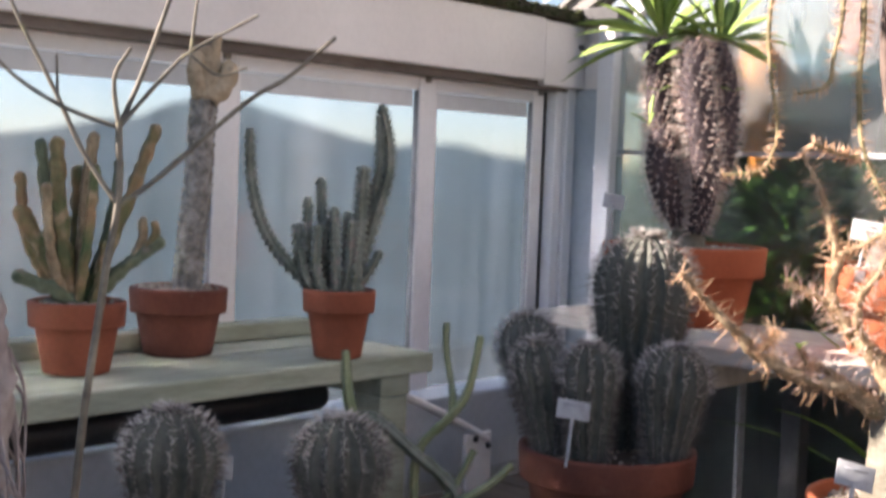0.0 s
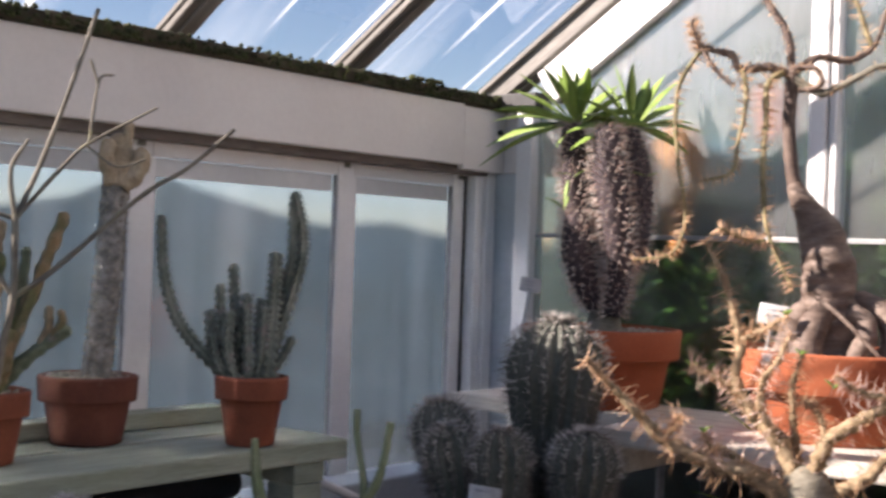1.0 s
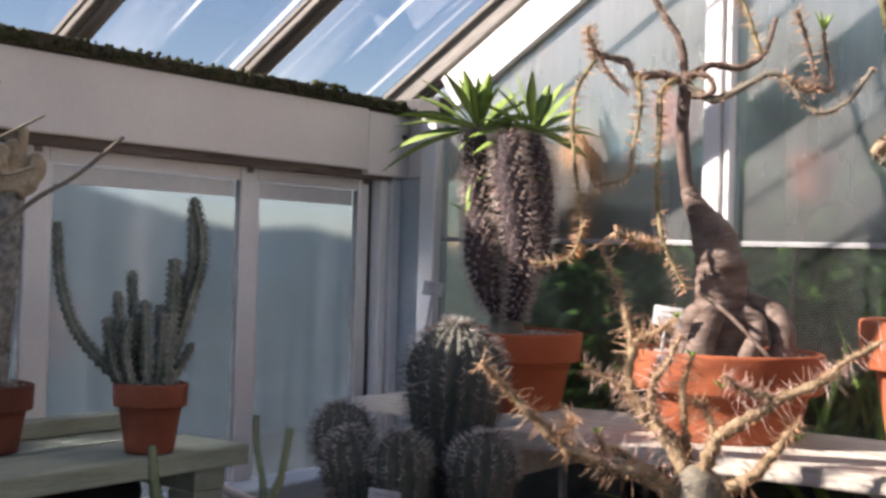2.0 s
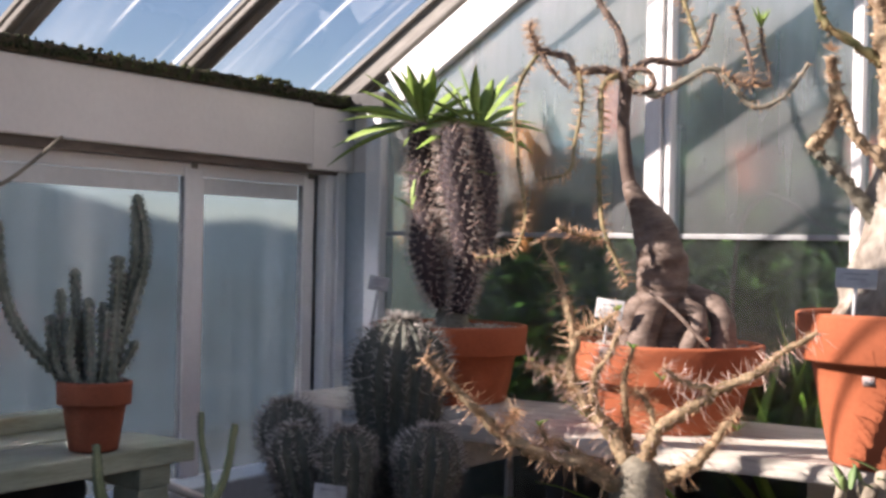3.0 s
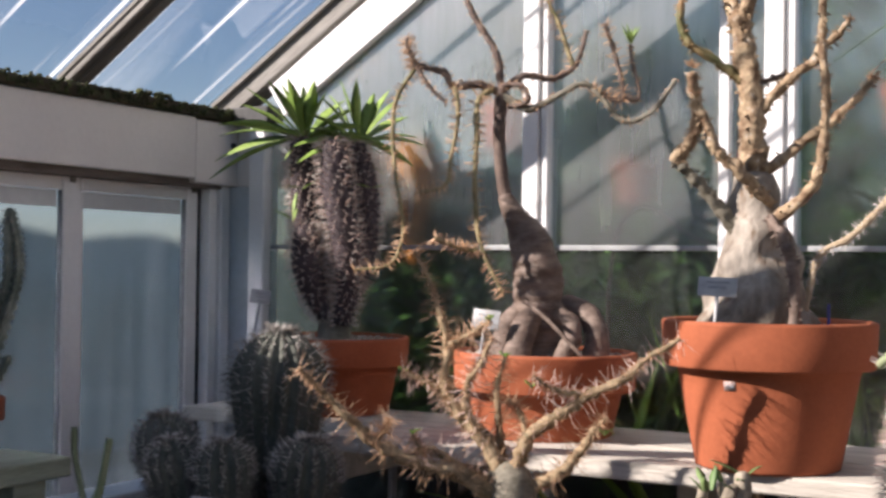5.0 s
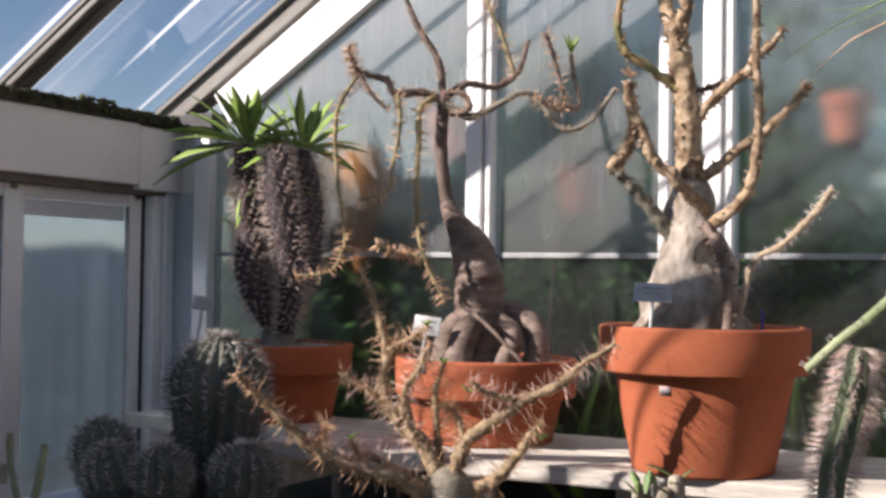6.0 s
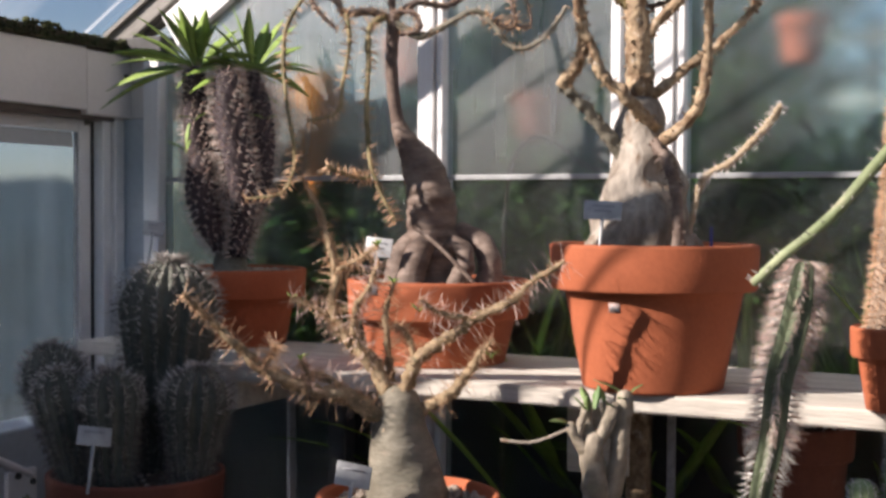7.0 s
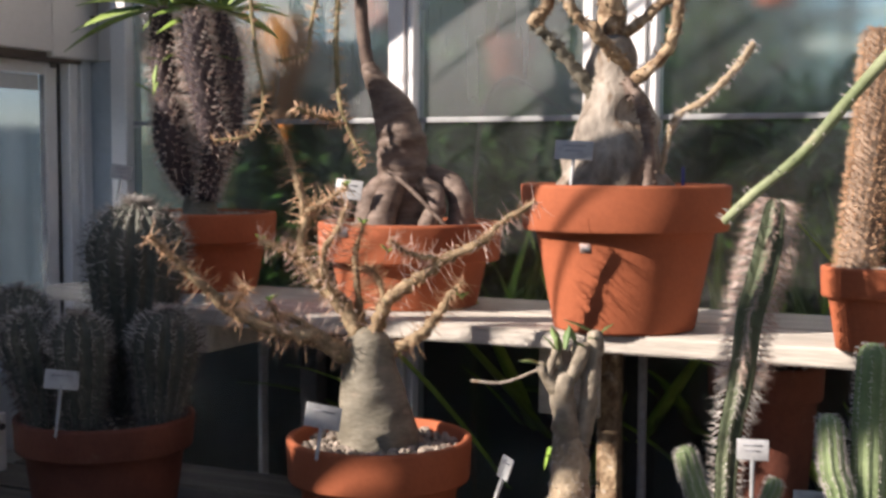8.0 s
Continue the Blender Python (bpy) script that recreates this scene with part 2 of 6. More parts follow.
M["twig"] = mat("twig_skin", (0.12, 0.105, 0.08), (0.23, 0.20, 0.15), 20, 0.7, 0.2, 90, (0.30, 0.28, 0.14), 0.62)
M["palm_skin"] = mat("purple_brown_skin", (0.040, 0.028, 0.031), (0.078, 0.056, 0.060), 30, 0.75, 0.5, 140)
M["leaf"] = mat("strap_leaf", (0.15, 0.24, 0.045), (0.25, 0.35, 0.085), 10, 0.5, 0.1, 60, spec=0.35)
M["leaf_dark"] = mat("dark_foliage", (0.035, 0.085, 0.02), (0.09, 0.175, 0.04), 3, 0.75, 0.1, 30, island=0.5, spec=0.12)
# lit copy of the foliage, with sunlight put into its colour
M["leaf_lit"] = mat("sunlit_foliage", (0.15, 0.27, 0.04), (0.28, 0.42, 0.09), 3, 0.65, 0.1, 30, island=0.4, spec=0.2)
M["cactus_green"] = mat("green_cactus_skin", (0.14, 0.20, 0.085), (0.235, 0.30, 0.15), 16, 0.65, 0.3, 90)
M["cactus_grey"] = mat("grey_green_skin", (0.12, 0.14, 0.105), (0.26, 0.27, 0.22), 24, 0.7, 0.4, 100, (0.34, 0.26, 0.24), 0.57)
M["cane"] = mat("cane_skin", (0.17, 0.21, 0.10), (0.30, 0.33, 0.19), 16, 0.65, 0.3, 90, (0.30, 0.26, 0.18), 0.62)
M["cactus_brown"] = mat("brown_green_skin", (0.075, 0.115, 0.04), (0.30, 0.18, 0.09), 17, 0.7, 0.3, 90, (0.42, 0.30, 0.19), 0.58)
M["thorn_twig"] = mat("olive_twig", (0.15, 0.125, 0.06), (0.33, 0.265, 0.14), 24, 0.75, 0.4, 90, (0.16, 0.19, 0.07), 0.6)
M["trunk_scale"] = mat("scarred_bark", (0.15, 0.14, 0.125), (0.36, 0.34, 0.31), 60, 0.8, 0.9, 70)
M["column_skin"] = mat("column_skin", (0.075, 0.10, 0.055), (0.155, 0.175, 0.105), 18, 0.7, 0.3, 90, (0.26, 0.20, 0.16), 0.62)
M["fuzz"] = mat("brown_fuzz", (0.24, 0.17, 0.12), (0.36, 0.26, 0.19), 30, 0.9, 0.6, 160)
M["fuzz_pale"] = mat("tan_fuzz", (0.34, 0.26, 0.17), (0.50, 0.40, 0.28), 30, 0.9, 0.6, 160)
M["leaf_dull"] = mat("dull_leaf", (0.10, 0.17, 0.055), (0.19, 0.27, 0.10), 20, 0.5, 0.1, 60)
M["dry"] = mat("dry_roots", (0.20, 0.16, 0.15), (0.36, 0.31, 0.29), 20, 0.9, 0.4, 90, island=0.4)
M["tag"] = mat("white_plastic", (0.34, 0.35, 0.35), (0.41, 0.41, 0.41), 8, 0.4, 0, 60)
M["paper"] = mat("worn_sticker", (0.34, 0.23, 0.20), (0.46, 0.35, 0.32), 40, 0.6, 0, 60)
M["bark_pale"] = mat("pale_bark", (0.20, 0.165, 0.12), (0.35, 0.30, 0.23), 26, 0.75, 0.9, 80, (0.22, 0.20, 0.13), 0.60)
M["ink"] = mat("grey_print", (0.24, 0.25, 0.27), (0.29, 0.29, 0.31), 20, 0.6, 0, 50)
M["blue"] = mat("blue_plastic", (0.02, 0.03, 0.22), (0.03, 0.05, 0.30), 10, 0.4, 0, 60)
M["panel"] = mat("pale_board", (0.38, 0.43, 0.46), (0.47, 0.51, 0.54), 3, 0.6, 0.1, 60, (0.34, 0.36, 0.34), 0.64, grit=0.15)
M["ochre"] = mat("ochre_clay", (0.62, 0.20, 0.035), (0.74, 0.29, 0.06), 7, 0.8, 0.1, 60)
M["brick"] = mat("red_clay", (0.50, 0.14, 0.09), (0.62, 0.20, 0.14), 8, 0.85, 0.3, 70)
M["glass_roof"] = glass("roof_glass", (0.885, 0.89, 0.89), 0.03, (0.75, 0.77, 0.78), -0.9, 4.0, 1.0, (0.5, 3, 0.7), 0.03, 0.02, 40, (0.52, 0.8), 0.75)
# grey tint added to hold back light in the next house
M["glass_dimming"] = glass("dimming_glass", (0.78, 0.81, 0.80), 0.06, (0.5, 0.52, 0.5), -0.6, 1.0, 1.5, (0.7, 6, 0.7), 0.05, 0.05)
M["glass_low"] = glass("clear_glass", (0.88, 0.93, 0.90), 0.055, (0.66, 0.70, 0.66), -0.5, 0.8, 4, (2, 2, 0.7), 0.16, 0.2, blur=0.14)
M["glass_high"] = glass("limed_haze_glass", (0.88, 0.92, 0.89), 0.20, (0.70, 0.71, 0.71), -0.35, 0.5, 4, (3, 3, 0.4), 0.28, 0.38, rise=(1.06, 1.6, 0.8, 1.05), blur=0.22)
M["glass_right"] = glass("lightly_limed_haze_glass", (0.86, 0.92, 0.88), 0.085, (0.68, 0.70, 0.71), -0.5, 0.7, 4, (3, 3, 0.4), 0.2, 0.22, rise=(1.06, 1.65, 0.5, 2.2), blur=0.20)
M["frosted"] = frosted("misted_glass")


# ---- mesh helpers ----
def geo():
    return [], []


def add(g, verts, faces):
    n = len(g[0])
    g[0].extend(tuple(v) for v in verts)
    g[1].extend(tuple(i + n for i in f) for f in faces)


def mesh(name, g, material, smooth=True):
    me = bpy.data.meshes.new(name)
    me.from_pydata(g[0], [], g[1])
    me.materials.append(M[material])
    if smooth:
        me.shade_smooth()
    return me


def part(name, g, material, parent, label="", smooth=True, kind=""):
    ob = new(name, mesh(name, g, material, smooth))
    ob.parent = parent
    return tagged(ob, label, kind=kind)


def thing(name, at, yaw, label, category, group=""):
    ob = new(name)
    ob.empty_display_size = 0.05
    ob.matrix_world = pose(*at, 0, 0, yaw)
    return tagged(ob, label, category, group)


def box(g, lo, hi, bev=0.0):
    """A box from corner to corner, with its edges cut off by bev."""
    if bev <= 0:
        c = [(x, y, z) for x in (lo[0], hi[0]) for y in (lo[1], hi[1]) for z in (lo[2], hi[2])]
        add(g, c, [(0, 1, 3, 2), (4, 6, 7, 5), (0, 4, 5, 1), (2, 3, 7, 6), (0, 2, 6, 4), (1, 5, 7, 3)])
        return
    bm = bmesh.new()
    bmesh.ops.create_cube(bm, size=1)
    for v in bm.verts:
        v.co = [lo[i] + (v.co[i] + 0.5) * (hi[i] - lo[i]) for i in range(3)]
    bmesh.ops.bevel(bm, geom=bm.edges[:], offset=bev, segments=2, affect="EDGES", profile=0.5)
    bm.verts.index_update()
    add(g, [v.co for v in bm.verts], [[v.index for v in f.verts] for f in bm.faces])
    bm.free()


def setting(name, g, material, label, category, smooth=False):
    return tagged(new(name, mesh(name, g, material, smooth)), label, category, kind="structure")


def board(name, lo, hi, material, label, category, bev=0.003):
    g = geo()
    box(g, lo, hi, bev)
    return setting(name, g, material, label, category)


def lathe(g, profile, seg=56, wob=0.0, seed=0.0):
    rows = len(profile)
    verts = []
    for r, z in profile:
        for k in range(seg):
            a = 2 * math.pi * k / seg
            q = r * (1 + wob * noise.noise((math.cos(a) * 1.5 + seed, math.sin(a) * 1.5, z * 8)))
            verts.append((q * math.cos(a), q * math.sin(a), z))
    faces = [(i * seg + k, i * seg + (k + 1) % seg, (i + 1) * seg + (k + 1) % seg, (i + 1) * seg + k) for i in range(rows - 1) for k in range(seg)]
    add(g, verts, faces)


def spline(pts, n):
    p = np.array(pts, float)
    if len(p) == 2:
        s = np.linspace(0, 1, n)[:, None]
        return p[0] * (1 - s) + p[1] * s
    p = np.vstack([2 * p[0] - p[1], p, 2 * p[-1] - p[-2]])
    k = len(p) - 3
    out = []
    for s in np.linspace(0, k - 1e-6, n):
        i, u = int(s), s - int(s)
        a, b, c, d = p[i:i + 4]
        out.append(0.5 * (2 * b + (c - a) * u + (2 * a - 5 * b + 4 * c - d) * u * u + (3 * b - a - 3 * c + d) * u ** 3))
    return np.array(out)


def tube(g, pts, r0, r1, seg=10, n=18, ribs=0, depth=0.0, bump=0.0, freq=30.0, radii=None, tip=0.8, twist=0.0, notch=0.0, teeth=0.0):
    """A round or ribbed stem along a smooth line; returns its rings (place, side, up, ahead, radius)."""
    P = spline(pts, n)
    T = np.gradient(P, axis=0)
    T /= np.linalg.norm(T, axis=1)[:, None]
    side = np.cross(T[0], (0.31, 0.87, 0.2))
    side /= np.linalg.norm(side)
    rings, verts = [], []
    for i in range(n):
        side = side - T[i] * (side @ T[i])
        side /= np.linalg.norm(side)
        up = np.cross(T[i], side)
        s = i / (n - 1)
        r = float(np.interp(s, np.linspace(0, 1, len(radii)), radii)) if radii else r0 + (r1 - r0) * s
        rings.append((P[i], side.copy(), up, T[i], r))
    # a rounded end
    e = rings[-1]
    for a in (0.5, 0.85, 0.985):
        rings.append((e[0] + e[3] * e[4] * tip * a, e[1], e[2], e[3], e[4] * math.sqrt(1 - a * a)))
    for j, (c, sd, up, t, r) in enumerate(rings):
        for k in range(seg):
            a = 2 * math.pi * k / seg
            q = r * (1 - depth * (0.5 - 0.5 * math.cos(ribs * a)) if ribs else 1.0)
            if notch:
                q *= 1 + notch * (max(0.0, math.cos(ribs * a)) ** 2 if ribs else 1.0) * (1 - 2 * abs((j * teeth) % 1.0 - 0.5) - 0.5)
            d = sd * math.cos(a + twist * j) + up * math.sin(a + twist * j)
            v = c + d * q
            if bump:
                v = v + d * (r * bump * noise.noise(Vector(v) * freq))
            verts.append(v)
    m = len(rings)
    faces = [(i * seg + k, i * seg + (k + 1) % seg, (i + 1) * seg + (k + 1) % seg, (i + 1) * seg + k) for i in range(m - 1) for k in range(seg)]
    faces.append(tuple(range((m - 1) * seg, m * seg)))
    faces.append(tuple(range(seg - 1, -1, -1)))
    add(g, verts, faces)
    return rings


def spike(g, root, way, length, r):
    way = np.array(way) / (np.linalg.norm(way) + 1e-9)
    a = np.cross(way, (0.3, 0.5, 0.81))
    a /= np.linalg.norm(a) + 1e-9
    b = np.cross(way, a)
    corners = (a * r, b * r * 0.87 - a * r * 0.5, -b * r * 0.87 - a * r * 0.5)
    mid = root + way * length * 0.6
    add(g, [root + c for c in corners] + [mid + c * 0.72 for c in corners] + [root + way * length],
        [(0, 1, 4, 3), (1, 2, 5, 4), (2, 0, 3, 5), (3, 4, 6), (4, 5, 6), (5, 3, 6)])


def spines(rings, rnd, per_ring=4, length=0.01, r=0.0006, ribs=0, tilt=0.5, up=0.0, jitter=1.0, step=1, start=0, bunch=1, sink=0.95, turn=0.0):
    """Thorns on a stem: round it at random, or in bunches down its ribs."""
    g = geo()
    rings = [R for R in rings if R[4] > 1e-5]
    for j in range(start, len(rings) - 1, step):
        c, sd, upv, t, rad = rings[j]
        c2 = rings[j + 1][0]
        for k in range(ribs or per_ring):
            a = 2 * math.pi * k / ribs + turn * j if ribs else rnd.uniform(0, 2 * math.pi)
            root = c + (c2 - c) * (rnd.random() if not ribs else 0.3 * rnd.random() + 0.35 * (k % 2))
            d = sd * math.cos(a) + upv * math.sin(a)
            for _ in range(bunch):
                w = d + t * (up + rnd.uniform(-tilt, tilt)) + np.cross(t, d) * rnd.uniform(-tilt, tilt)
                spike(g, root + d * rad * sink, w, length * (1 - jitter * 0.5 * rnd.random()), r)
    return g


def pebble(g, at, r, rnd):
    bm = bmesh.new()
    bmesh.ops.create_icosphere(bm, subdivisions=1, radius=1)
    s = [rnd.uniform(0.7, 1.3) * r for _ in range(3)]
    rot = Euler((rnd.random() * 6, rnd.random() * 6, rnd.random() * 6)).to_matrix()
    bm.verts.index_update()
    add(g, [Vector(at) + rot @ Vector((v.co[0] * s[0], v.co[1] * s[1], v.co[2] * s[2] * 0.7)) for v in bm.verts], [[v.index for v in f.verts] for f in bm.faces])
    bm.free()


def pot(parent, rim, base, h, lip, material="clay", fill="gravel", level=0.02, size=0.006, count=320, seed=1, collar=0.93):
    """A flower pot with a stepped lip and a wall of clay, its fill and the pebbles on it."""
    g = geo()
    rl = base + (rim * collar - base) * (h - lip) / h
    w = 0.045 * rim + 0.004
    prof = [(0.0, 0.0), (base - 0.006, 0.0), (base - 0.001, 0.002), (base, 0.006)]
    prof += [(base + (rl - base) * i / 5, 0.006 + (h - lip - 0.008) * i / 5) for i in range(1, 6)]
    prof += [(rl + 0.001, h - lip - 0.001), (rim * 0.972, h - lip), (rim * 0.982, h - lip + 0.004), (rim * 0.99, h - lip * 0.5), (rim, h - 0.006), (rim * 0.996, h - 0.002), (rim - 0.006, h)]
    prof += [(rim - w, h - 0.001), (rim - w - 0.003, h - 0.006), (rim - w - 0.008, h - level - 0.02), (0.0, h - level - 0.02)]
    lathe(g, prof, 64, 0.008, seed)
    body = part("pot", g, material, parent)
    rnd = random.Random(seed)
    inner = rim - w - 0.006
    g = geo()
    lathe(g, [(inner + 0.002, h - level - 0.008), (inner * 0.8, h - level), (inner * 0.4, h - level + 0.004), (0.0005, h - level + 0.004)], 36, 0.03, seed + 3)
    part("soil", g, "soil", parent)
    if fill == "gravel":
        g = geo()
        for _ in range(count):
            a, q = rnd.uniform(0, 6.283), inner * math.sqrt(rnd.random()) * 0.96
            pebble(g, (q * math.cos(a), q * math.sin(a), h - level + 0.003), size * rnd.uniform(0.6, 1.25), rnd)
        part("gravel", g, "gravel", parent, "pale mixed gravel", False, "stuff")
    return body


def limb(parent, pts, r0, r1, material, seed, name="branch", thorn=None, thorn_mat="spine_tan", label="", **kw):
    g = geo()
    rings = tube(g, pts, r0, r1, **kw)
    ob = part(name, g, material, parent, label)
    if thorn:
        part("thorn_cover", spines(rings, random.Random(seed), **thorn), thorn_mat, ob, "", False, "stuff")
    return ob


def blade(g, root, way, length, width, droop=0.25, n=7, fold=0.25, spin=0.0):
    """A strap leaf with a folded midrib that bends over."""
    way = np.array(way, float) / np.linalg.norm(way)
    side = np.cross(way, (0, 0, 1))
    side /= np.linalg.norm(side) + 1e-9
    up = np.cross(side, way)
    side, up = side * math.cos(spin) + up * math.sin(spin), up * math.cos(spin) - side * math.sin(spin)
    verts = []
    for i in range(n):
        s = i / (n - 1)
        p = np.array(root) + way * length * s - np.array((0, 0, 1)) * droop * length * s * s
        w = width * 0.5 * (0.35 + 1.3 * s if s < 0.5 else 1.0) * (1 - max(0, s - 0.55) / 0.45) ** 0.8 + 0.0002
        verts += [p - side * w + up * w * fold, p, p + side * w + up * w * fold]
        verts += [p - up * 0.0009]
    faces = []
    for i in range(n - 1):
        a, b = i * 4, i * 4 + 4
        faces += [(a, a + 1, b + 1, b), (a + 1, a + 2, b + 2, b + 1), (a, b, b + 3, a + 3), (a + 3, b + 3, b + 2, a + 2)]
    add(g, verts, faces)


def plant_label(at, yaw, w, h, stalk, lean=0.0, spin=0.0, tip=-12, lines=2, label="white plastic plant label with faint print stuck in the pot", stake_w=0.007):
    """A T-shaped label: a plate on a stalk that goes down into the soil."""
    ob = thing("plant_label", at, yaw, label, "label", "plant labels")
    turn = pose(0, 0, 0, tip, lean, spin)
    g = geo()
    box(g, (-w / 2, -0.001, -h / 2), (w / 2, 0.001, h / 2), 0.0006)
    plate = part("plate", g, "tag", ob)
    plate.matrix_local = turn
    g = geo()
    for i in range(lines):
        z = h * (0.22 - 0.26 * i)
        span = w * (0.30 - 0.07 * i)
        box(g, (-span, -0.0022, z - h * 0.03), (span, -0.0012, z + h * 0.03))
    part("print", g, "ink", plate, "faint grey print")
    g = geo()
    foot = turn @ Vector((0, 0.0018, -h * 0.3))
    low = turn @ Vector((0, 0.0018, -stalk))
    tube(g, (foot, (foot + low) / 2, low), stake_w / 2, stake_w / 2.6, seg=6, n=5)
    part("stake", g, "tag", ob)
    return ob


def sticker(parent, at, yaw, w, h, tilt=0.0):
    g = geo()
    box(g, (-w / 2, -0.0008, -h / 2), (w / 2, 0.0004, h / 2))
    ob = part("sticker", g, "paper", parent, "small worn paper sticker")
    ob.matrix_local = pose(*at, 0, 0, yaw) @ pose(0, 0, 0, tilt)
    g = geo()
    for i, x in enumerate((-0.3, -0.12, 0.05, 0.18, 0.32)):
        box(g, (w * x - w * 0.04, -0.0018, -h * 0.25), (w * x + w * 0.04, -0.001, h * (0.1 + 0.15 * (i % 2))))
    part("print", g, "ink", ob)


# ---- the greenhouse ----
XH, XG, YG = -1.861, -1.945, 2.33      # face of the header, plane of the side windows, plane of the glass partition
SLOPE = radians(33.5)
SHELF, LOW, BENCH = 1.188, 0.83, 1.155  # heights of the wall shelf, the low bench and the side bench
RIDGE_X, EAVE_X, EAVE_Z = 1.7, -1.84, 1.962
BACK_Y, FAR_Y, EAST_X = -3.6, 7.2, 5.24


def roof_z(x):
    return EAVE_Z + math.tan(SLOPE) * (x - EAVE_X)


g = geo()
R = 4000
add(g, [(-R, -R, -0.12), (R, -R, -0.12), (R, R, -0.12), (-R, R, -0.12)], [(0, 1, 2, 3)])
setting("ground", g, "ground", "open grassy ground round the greenhouse", "ground")
board("floor", (-2.1, BACK_Y - 0.1, -0.1), (EAST_X + 0.1, FAR_Y + 0.1, 0.0), "concrete", "plain grey concrete greenhouse floor", "floor")

# a backdrop beyond the side windows, its outline fitted to the camera's view
g = geo()
rnd = random.Random(5)
cols, rows = 120, 8
for i in range(cols + 1):
    y = -9 + 30 * i / cols
    top = float(np.interp(y, (-9, 2, 3.6, 4.6, 5.4, 6.2, 7.15, 8.0, 8.6, 12, 21), (1.9, 1.8, 1.62, 1.78, 2.02, 1.85, 1.70, 1.76, 1.67, 1.6, 1.7))) + 0.025 * noise.noise((y * 3.7, 5, 0))
    for j in range(rows + 1):
        # foot undercut so that the lower part falls into shade
        g[0].append((-6.9 - 0.5 * math.sin(j / rows * 1.5) - 1.3 * max(0.0, 0.75 - j / rows) + 0.2 * noise.noise((y * 1.4, j, 3)), y, -0.2 + (top + 0.2) * j / rows))
for i in range(cols):
    for j in range(rows):
        a = i * (rows + 1) + j
        g[1].append((a, a + rows + 1, a + rows + 2, a + 1))
tagged(setting("hedge", g, "hill", "bluish hedge backdrop with haze in its colour, outside the windows", "hedge", True))

# header beam over the side windows, its end block and the soffit behind it
board("header", (XH - 0.020, BACK_Y, 1.71), (XH, 2.174, 1.857), "paint", "white painted header beam over the side windows", "beam", 0.004)
board("header_end", (XH - 0.05, 2.178, 1.70), (XH - 0.004, YG + 0.036, 1.852), "paint", "white painted end block of the header beam", "beam", 0.004)
board("soffit", (XG + 0.024, BACK_Y, 1.691), (XH - 0.022, YG - 0.03, 1.86), "soffit", "mottled brown timber soffit over the windows", "beam", 0.002)
g = geo()
box(g, (-0.006, -0.007, -0.006), (0.006, 0.007, 0.006), 0.003)
bolt = setting("bolt", g, "dark", "dark bolt head in the end block", "bolt")
bolt.location = (XH - 0.002, 2.315, 1.800)

# added to close a gap that let sun in beside the post
board("corner_cap", (XH - 0.003, YG + 0.002, 1.70), (-1.804, YG + 0.035, 1.852), "paint", "white painted cap added beside the end block against stray sun", "trim")
board("corner_fill", (XG - 0.028, YG, 0.0), (-1.804, YG + 0.03, 1.699), "panel", "dull grey filler board in the corner", "trim")
# eave sill with moss
g = geo()
for i in range(40):
    y0 = BACK_Y + i * 0.15
    z = 1.885 + 0.008 * noise.noise((y0 * 3, 0, 0))
    box(g, (XH - 0.10, y0, 1.858), (XH + 0.012 + 0.006 * noise.noise((y0 * 4, 1, 0)), min(y0 + 0.149, YG - 0.02), z), 0.004)
    if y0 + 0.15 > YG - 0.05:
        break
eave = setting("eave_sill", g, "sill", "rotting brown timber sill along the eave", "sill")
# unseen outer board, added to keep the sun off things below
board("eave_board", (XH - 0.125, BACK_Y, 1.712), (XH - 0.102, YG - 0.02, 1.888), "sill", "brown outer board added to block sun below the eave", "beam")
g = geo()
rnd = random.Random(11)
for i in range(4400):
    y = rnd.uniform(-0.4, YG - 0.03)
    d = 0.5 + 0.5 * noise.noise((y * 5, 3.3, 0))
    if rnd.random() > 0.35 + 0.65 * d:
        continue
    x = XH + rnd.uniform(-0.012, 0.02)
    z = 1.862 + min(1.0, abs(rnd.gauss(0, 0.5))) * (0.016 + 0.016 * d)
    pebble(g, (x, y, z), rnd.uniform(0.003, 0.0062), rnd)
for y in (2.03, 2.05, 1.99):
    for k in range(16):
        pebble(g, (XH + rnd.uniform(-0.005, 0.02), y + rnd.gauss(0, 0.014), 1.886 + rnd.random() * 0.008), rnd.uniform(0.004, 0.007), rnd)
tagged(new("moss", mesh("moss", g, "moss", True)), "clumps of green and brown moss on the eave", "moss", kind="stuff")

# side wall below the windows and the window frames
board("wall_west", (XG - 0.10, BACK_Y, 0.0), (XG - 0.03, FAR_Y, 0.92), "panel", "pale blue grey boarded wall under the windows", "wall")
board("window_sill", (XG - 0.09, BACK_Y, 0.922), (XG + 0.03, YG - 0.02, 0.96), "frame", "white window sill along the side wall", "sill")


